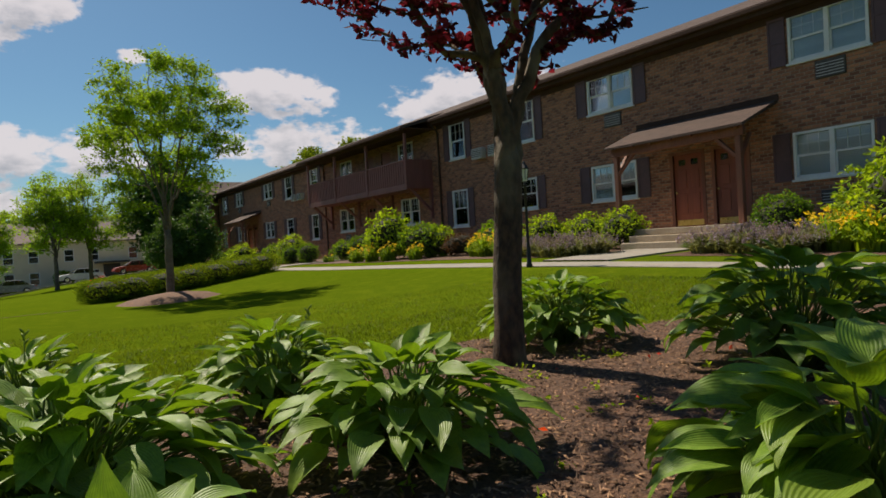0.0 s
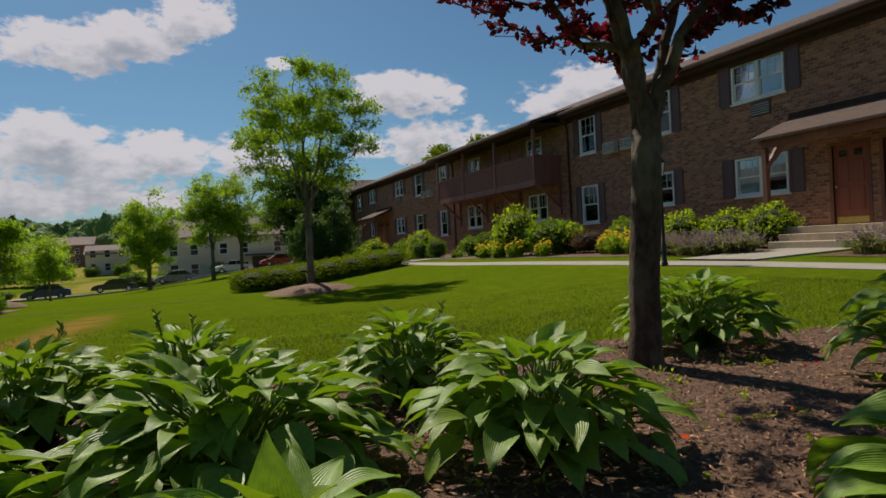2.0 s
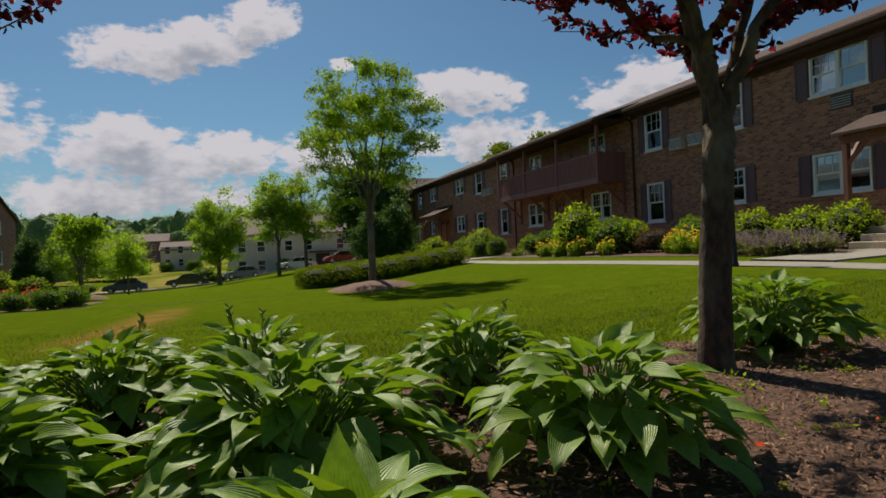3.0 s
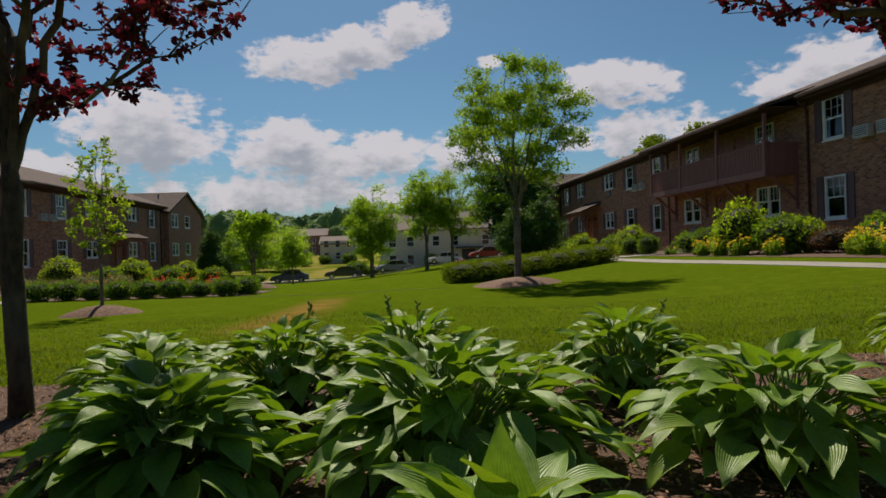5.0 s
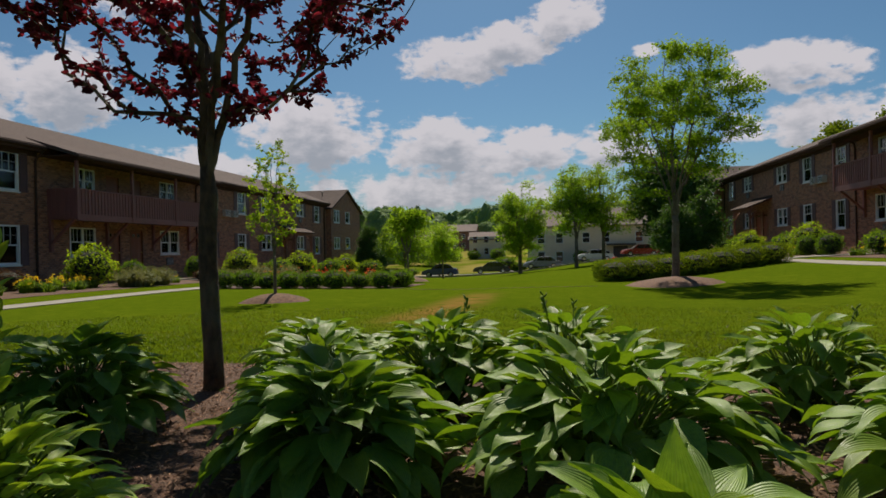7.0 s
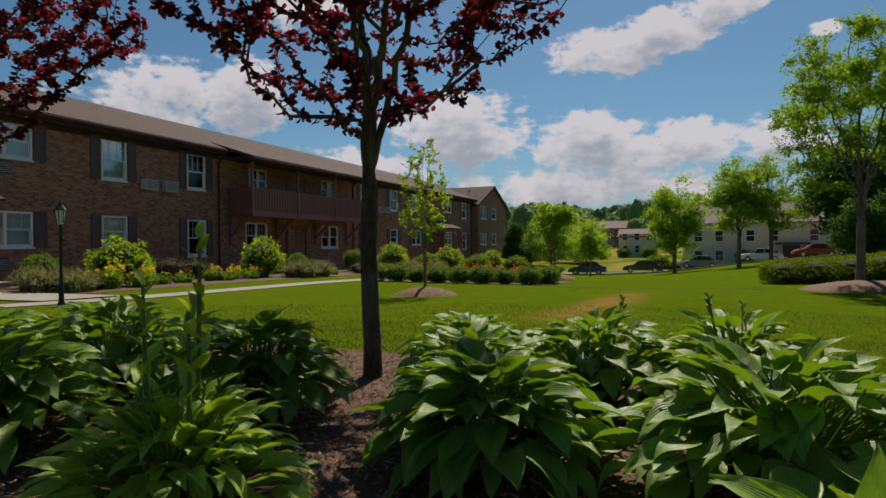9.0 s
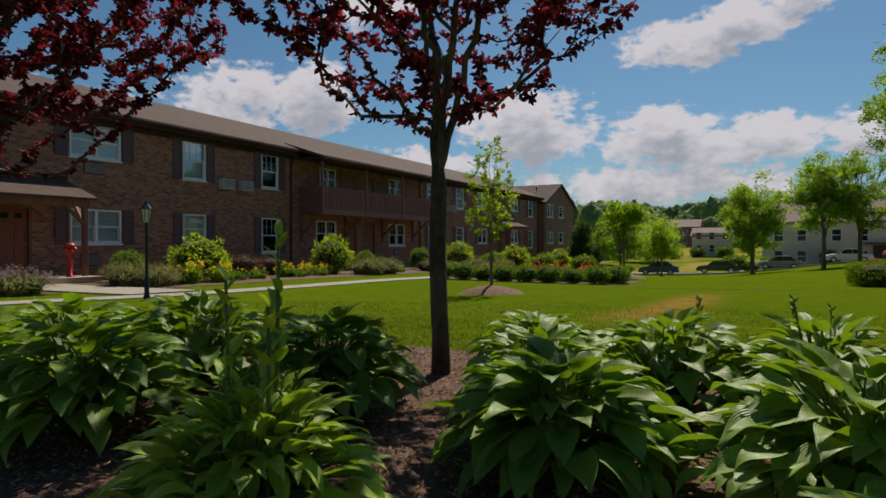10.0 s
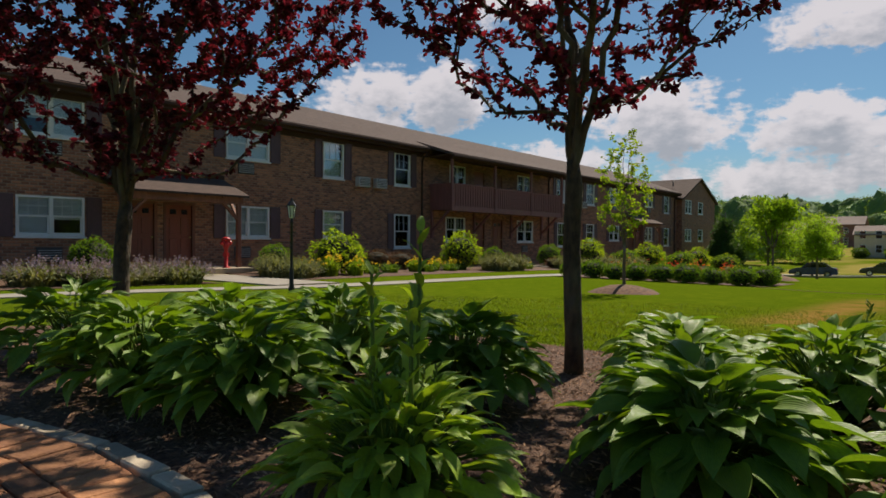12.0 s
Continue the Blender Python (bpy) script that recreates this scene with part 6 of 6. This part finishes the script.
def lamp_post(x, y, height, label):
    lamp = thing("lamp_post", on(x, y), label, "lamp post", "garden lamp posts")
    h = height - 0.42
    part("post", lathe([(0.065, -0.05), (0.065, 0.06), (0.047, 0.1), (0.042, 0.42), (0.03, 0.48), (0.027, h - 0.12), (0.04, h - 0.1), (0.03, h - 0.06), (0.028, h)], 14), BLACK_IRON, lamp, smooth=True)
    part("cross_bar", boxes((-0.14, 0.14, -0.012, 0.012, h - 0.3, h - 0.276), bevel=0.004), BLACK_IRON, lamp)
    part("lantern", lathe([(0.04, h), (0.055, h + 0.02), (0.085, h + 0.24), (0.085, h + 0.25)], 6), LANTERN, lamp, "milky lantern glass")
    for k in range(6):
        a = math.pi / 3 * k
        part("lantern_bar", beam((0.058 * math.cos(a), 0.058 * math.sin(a), h + 0.015), (0.089 * math.cos(a), 0.089 * math.sin(a), h + 0.25), 0.012, 0.012), BLACK_IRON, lamp)
    part("lantern_roof", lathe([(0.105, h + 0.25), (0.105, h + 0.265), (0.04, h + 0.35), (0.03, h + 0.37), (0.03, h + 0.39), (0.012, h + 0.42)], 6), BLACK_IRON, lamp)


lamp_post(-10.78, 8.21, 1.92, "black cast-iron lamp post with a lantern on the lawn")
lamp_post(9.0, 9.8, 2.2, "black cast-iron lamp post with a lantern beside the path")
lamp_post(11.0, 44.0, 2.4, "black lamp post beside the far porch")


def standpipe(x, y, z):
    """The red two-armed fire connection by the porch."""
    pipe = thing("fire_connection", pose(x, y, z), "red enamelled fire connection standing beside the porch", "fire connection")
    part("stem", lathe([(0.12, -0.2), (0.12, 0.03), (0.06, 0.06), (0.055, 0.62), (0.09, 0.66), (0.1, 0.74), (0.085, 0.84), (0.03, 0.88)], 14), RED, pipe, smooth=True)
    for s in (-1, 1):
        arm = lathe([(0.05, 0), (0.05, 0.12), (0.075, 0.13), (0.075, 0.2), (0.03, 0.21)], 12)
        arm.transform(Matrix.Translation((0, 0, 0.72)) @ Euler((s * radians(58), 0, 0)).to_matrix().to_4x4())
        part("inlet", arm, RED, pipe, smooth=True)
    part("cap", lathe([(0.1, 0.88), (0.15, 0.9), (0.13, 0.96), (0.04, 1.0)], 12), RED, pipe, smooth=True)
    part("sign_plate", boxes((-0.012, 0.0, -0.12, 0.12, 0.36, 0.5), bevel=0.006), RED, pipe)


standpipe(-18.4, 11.4, -0.12)

# ---- parked cars ----


def car(x, y, rz, paint, label, tall=0.0):
    m = on(x, y, rz, 0.92, 0.05)
    ride = thing("car", m, label, "car", "parked cars")
    h = tall
    body = prism([(-2.3, 0.28), (-2.33, 0.6), (-2.22, 0.86 + h), (-1.55, 0.95 + h), (0.75, 0.95 + h * 0.6), (1.75, 0.84 + h * 0.4), (2.2, 0.68 + h * 0.3), (2.3, 0.5), (2.25, 0.26)], "y", -0.88, 0.88)
    bmesh.ops.bevel(body, geom=[e for e in body.edges], offset=0.06, segments=2, affect="EDGES")
    shell = part("body", body, paint, ride, smooth=False)
    cabin = prism([(-1.75, 0.92 + h), (-1.2, 1.36 + h), (-0.7, 1.44 + h), (0.15, 1.43 + h), (0.55, 1.33 + h), (1.15, 0.9 + h * 0.6)], "y", -0.74, 0.74)
    bmesh.ops.bevel(cabin, geom=[e for e in cabin.edges], offset=0.05, segments=2, affect="EDGES")
    part("cabin", cabin, CAR_GLASS, ride, "dark tinted windows")
    part("roof_panel", boxes((-1.1, 0.25, -0.66, 0.66, 1.425 + h, 1.46 + h), bevel=0.015), paint, ride)
    for s in (-1, 1):
        for px in (-1.15, -0.35, 0.45):
            part("pillar", beam((px - (0.25 if px < -1 else 0.0) + (0.35 if px > 0 else 0), s * 0.745, 0.95 + h * 0.8), (px, s * 0.73, 1.42 + h), 0.06, 0.03), paint, ride)
        for wx in (-1.4, 1.4):
            wheel = lathe([(0.3, -0.11), (0.33, -0.08), (0.33, 0.08), (0.3, 0.11)], 20)
            turn = Matrix.Translation((wx, s * 0.8, 0.31)) @ Euler((math.pi / 2, 0, 0)).to_matrix().to_4x4()
            wheel.transform(turn)
            tyre = part("tyre", wheel, TYRE, ride, smooth=True)
            rim = lathe([(0.2, -0.115), (0.2, 0.115)], 14)
            rim.transform(turn)
            part("rim", rim, CHROME, tyre)
        part("tail_light", boxes((-2.3, -2.2, s * 0.55, s * 0.84, 0.68 + h, 0.8 + h), bevel=0.01), TAIL, ride)
        part("headlight", boxes((2.1, 2.22, s * 0.5, s * 0.8, 0.56, 0.66), bevel=0.01), CHROME, ride)
        part("mirror", boxes((0.72, 0.86, s * 0.88, s * 1.02, 0.95 + h, 1.06 + h), bevel=0.02), paint, ride)
    part("bumper", boxes((2.2, 2.34, -0.8, 0.8, 0.3, 0.44), (-2.36, -2.24, -0.8, 0.8, 0.32, 0.48), bevel=0.02), paint, ride)


NAVY = surface("navy_car_paint", [(0.045, 0.06, 0.17), (0.055, 0.075, 0.2)], 3.0, 0.22, gloss=0.8)
BLACK = surface("black_car_paint", [(0.03, 0.03, 0.045), (0.04, 0.04, 0.06)], 3.0, 0.15, gloss=0.8)
SLATE = surface("slate_car_paint", [(0.2, 0.22, 0.28), (0.24, 0.27, 0.33)], 3.0, 0.25, gloss=0.8)
PEARL = surface("white_car_paint", [(0.68, 0.7, 0.74), (0.75, 0.77, 0.8)], 3.0, 0.25, gloss=0.8)
CRIMSON = surface("red_car_paint", [(0.28, 0.02, 0.02), (0.34, 0.03, 0.03)], 3.0, 0.25, gloss=0.8)
car(-11.4, 73.0, 184, NAVY, "navy blue hatchback parked on the road", 0.12)
car(-5.4, 73.4, 184, BLACK, "black saloon car parked on the road")
car(0.4, 73.8, 184, SLATE, "slate grey saloon car parked on the road")
car(6.4, 74.3, 184, PEARL, "white saloon car parked on the road")
car(11.6, 74.8, 183, CRIMSON, "red saloon car parked behind the trees")
car(16.8, 75.3, 183, SLATE, "grey car parked near the brick wing", 0.1)

# ---- houses beyond the road ----


def far_house(x, y, z, width, depth, wall_h, rise, wall, label, windows, doors=(), rz=0.0):
    house = thing("house", pose(x, y, z, 0, 0, rz), label, "house")
    w, d = width / 2, depth / 2
    holes = [(u - ww / 2, u + ww / 2, lo, lo + hh) for u, lo, ww, hh in windows]
    front = wall_with_holes(-d, -d + 0.25, -w, w, -1.0, wall_h, holes)
    for v in front.verts:  # turn the wall from facing along x to facing -y
        v.co = Vector((v.co.y, v.co.x, v.co.z))
    bmesh.ops.recalc_face_normals(front, faces=front.faces[:])
    part("wall", front, wall, house)
    part("wall", boxes((-w, -w + 0.25, -d + 0.25, d, -1.0, wall_h), (w - 0.25, w, -d + 0.25, d, -1.0, wall_h), (-w + 0.25, w - 0.25, d - 0.25, d, -1.0, wall_h)), wall, house)
    part("roof", prism([(-d - 0.4, wall_h - 0.12), (0, wall_h + rise), (d + 0.4, wall_h - 0.12), (d + 0.4, wall_h + 0.05), (0, wall_h + rise + 0.18), (-d - 0.4, wall_h + 0.05)], "x", -w - 0.3, w + 0.3), FAR_ROOF, house)
    for s in (-1, 1):
        part("gable", prism([(-d, wall_h), (d, wall_h), (0, wall_h + rise - 0.05)], "x", s * w - 0.1, s * w + 0.1), wall, house)
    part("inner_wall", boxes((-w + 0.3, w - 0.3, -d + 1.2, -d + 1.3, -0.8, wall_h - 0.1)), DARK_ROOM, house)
    for u, lo, ww, hh in windows:
        win = part("window", boxes((u - ww / 2, u - ww / 2 + 0.08, -d - 0.03, -d + 0.05, lo, lo + hh), (u + ww / 2 - 0.08, u + ww / 2, -d - 0.03, -d + 0.05, lo, lo + hh), (u - ww / 2 + 0.08, u + ww / 2 - 0.08, -d - 0.03, -d + 0.05, lo + hh / 2 - 0.04, lo + hh / 2 + 0.04),
                                   (u - ww / 2, u + ww / 2, -d - 0.03, -d + 0.05, lo - 0.08, lo), (u - ww / 2, u + ww / 2, -d - 0.03, -d + 0.05, lo + hh, lo + hh + 0.08)), WHITE, house)
        part("pane", boxes((u - ww / 2, u + ww / 2, -d + 0.06, -d + 0.08, lo, lo + hh)), CAR_GLASS, win)
    for u, ww, hh in doors:
        part("door", boxes((u - ww / 2, u + ww / 2, -d - 0.06, -d - 0.004, -0.4, hh)), DARK_METAL, house, "dark entrance door")
        part("entrance_roof", boxes((u - ww, u + ww, -d - 1.3, -d - 0.006, hh + 0.1, hh + 0.35), bevel=0.03), DARK_METAL, house)


two_rows = lambda us: [(u, lo, 1.1, 1.4) for u in us for lo in (0.9, 3.6)]
far_house(8.5, 98, -2.5, 20, 10, 6.0, 2.6, CREAM_WALL, "cream two-storey house with a grey-brown roof beyond the road", two_rows((-8, -5.4, -1.6, 1.2, 5.8, 8.2)), [(3.2, 2.0, 3.0)])
far_house(-11.8, 150, ground_z(-12, 150), 8.0, 8, 4.3, 1.7, CREAM_WALL, "cream house with a grey-brown roof across the dry meadow", two_rows((-2.6, 0, 2.6)))
far_house(-33, 170, ground_z(-33, 170), 12, 9, 4.6, 1.9, CREAM_WALL, "cream house partly behind trees across the dry meadow", two_rows((-4, -1.5, 1.5, 4)))
far_house(-26, 205, ground_z(-26, 205), 13, 10, 6.0, 2.2, FAR_BRICK, "red brick apartment house among far trees", two_rows((-5, -2.5, 0, 2.5, 5)))
far_house(-52, 190, ground_z(-52, 190), 18, 10, 6.0, 2.4, FAR_BRICK, "red brick apartment house at the wooded edge", two_rows((-7, -3.5, 0, 3.5, 7)))
far_house(30, 120, ground_z(30, 120), 24, 10, 5.8, 2.6, FAR_BRICK, "brick house behind the trees beyond the road", two_rows((-9, -5, -1, 3, 7)))
far_shrub = shrub("garden_shrub", "rounded green shrub by the far houses", 57, (1.3, 1.3, 1.8), 900, (0.28, 0.16), BOX_LEAF, group="far garden shrubs")
plant(far_shrub, [(-4.5, 88, 0, 1.2), (-2.6, 89, 30, 0.9, 0.8), (-0.2, 87, 60, 1.0), (1.6, 90, 10, 0.8, 0.7), (6.0, 90, 40, 0.8, 1.5), (13.8, 91, 70, 0.8, 1.5), (-9.0, 142, 0, 1.3), (-14.4, 143, 30, 1.1), (-18, 136, 0, 1.2), (-14, 84, 10, 0.8, 0.6), (-17, 83, 60, 0.9, 0.6), (-20, 84, 30, 0.8, 0.6), (17, 90, 0, 1.1)])

# ---- the wooded hills ----


def wood(name, label, seed, rows, leaf, per):
    """Far trees as one mass of crowns, each a lumpy dome of leaves. rows: x0, x1, y, foot, tallest, count."""
    rng = np.random.default_rng(seed)
    spots, verts, faces = [], [], []
    for x0, x1, y, foot, tall, count in rows:
        for _ in range(count):
            cx, cy = rng.uniform(x0, x1), y + rng.normal() * 12
            h = tall * rng.uniform(0.62, 1.0)
            r = h * rng.uniform(0.34, 0.5)
            lump = rng.uniform(0, 9, 3)

            def swell(q):
                return 1 + 0.13 * np.sin(q[..., 0] * 5 + lump[0]) * np.sin(q[..., 1] * 5 + lump[1]) + 0.09 * np.sin(q[..., 0] * 9 + lump[2]) * np.sin(q[..., 2] * 10 + lump[1]) + 0.05 * np.sin(q[..., 1] * 17 + lump[0]) * np.sin(q[..., 2] * 15 + lump[2])

            size, heart = np.array([r, r, h * 0.5]), np.array([cx, cy, foot + h * 0.5])
            d = rng.normal(size=(per, 3))
            d /= np.linalg.norm(d, axis=1)[:, None]
            d[:, 2] = np.abs(d[:, 2]) - 0.3 * (rng.random(per) < 0.4)
            spots.append(heart + d * (swell(d) * rng.uniform(0.95, 1.01, per))[:, None] * size)
            i, around, up = len(verts), 18, 9
            for z in np.linspace(-0.75, 1.5, up):
                ring = np.array([[math.cos(z) * math.cos(2 * math.pi * k / around), math.cos(z) * math.sin(2 * math.pi * k / around), math.sin(z)] for k in range(around)])
                verts += (heart + ring * (0.97 * swell(ring))[:, None] * size).tolist()
            for q in range(up - 1):
                faces += [(i + around * q + k, i + around * q + (k + 1) % around, i + around * (q + 1) + (k + 1) % around, i + around * (q + 1) + k) for k in range(around)]
            faces.append(tuple(i + around * (up - 1) + k for k in range(around)))
    v, f = leaf_cloud(np.concatenate(spots), leaf, leaf * 0.6, rng, 0.0)
    n0 = len(verts)
    tagged(raw(name, verts + v, faces + [tuple(n0 + k for k in q) for q in f], FOREST), label, "woods", kind="stuff")


wood("wooded_hill", "far wooded hill in full summer leaf", 71, [(-190, 150, 390, 7, 18, 130), (-170, 130, 330, 5, 18, 120), (-150, 110, 275, 3, 15, 100)], 0.8, 420)
wood("tree_belt", "belt of green trees behind the far houses", 72, [(-95, 80, 232, 0.5, 11, 50), (-80, -33, 150, -2, 16.5, 18), (-46, -19, 118, -3, 6.5, 7), (14, 60, 135, -2, 11, 16), (-66, -42, 100, -3.5, 15, 10)], 0.5, 900)
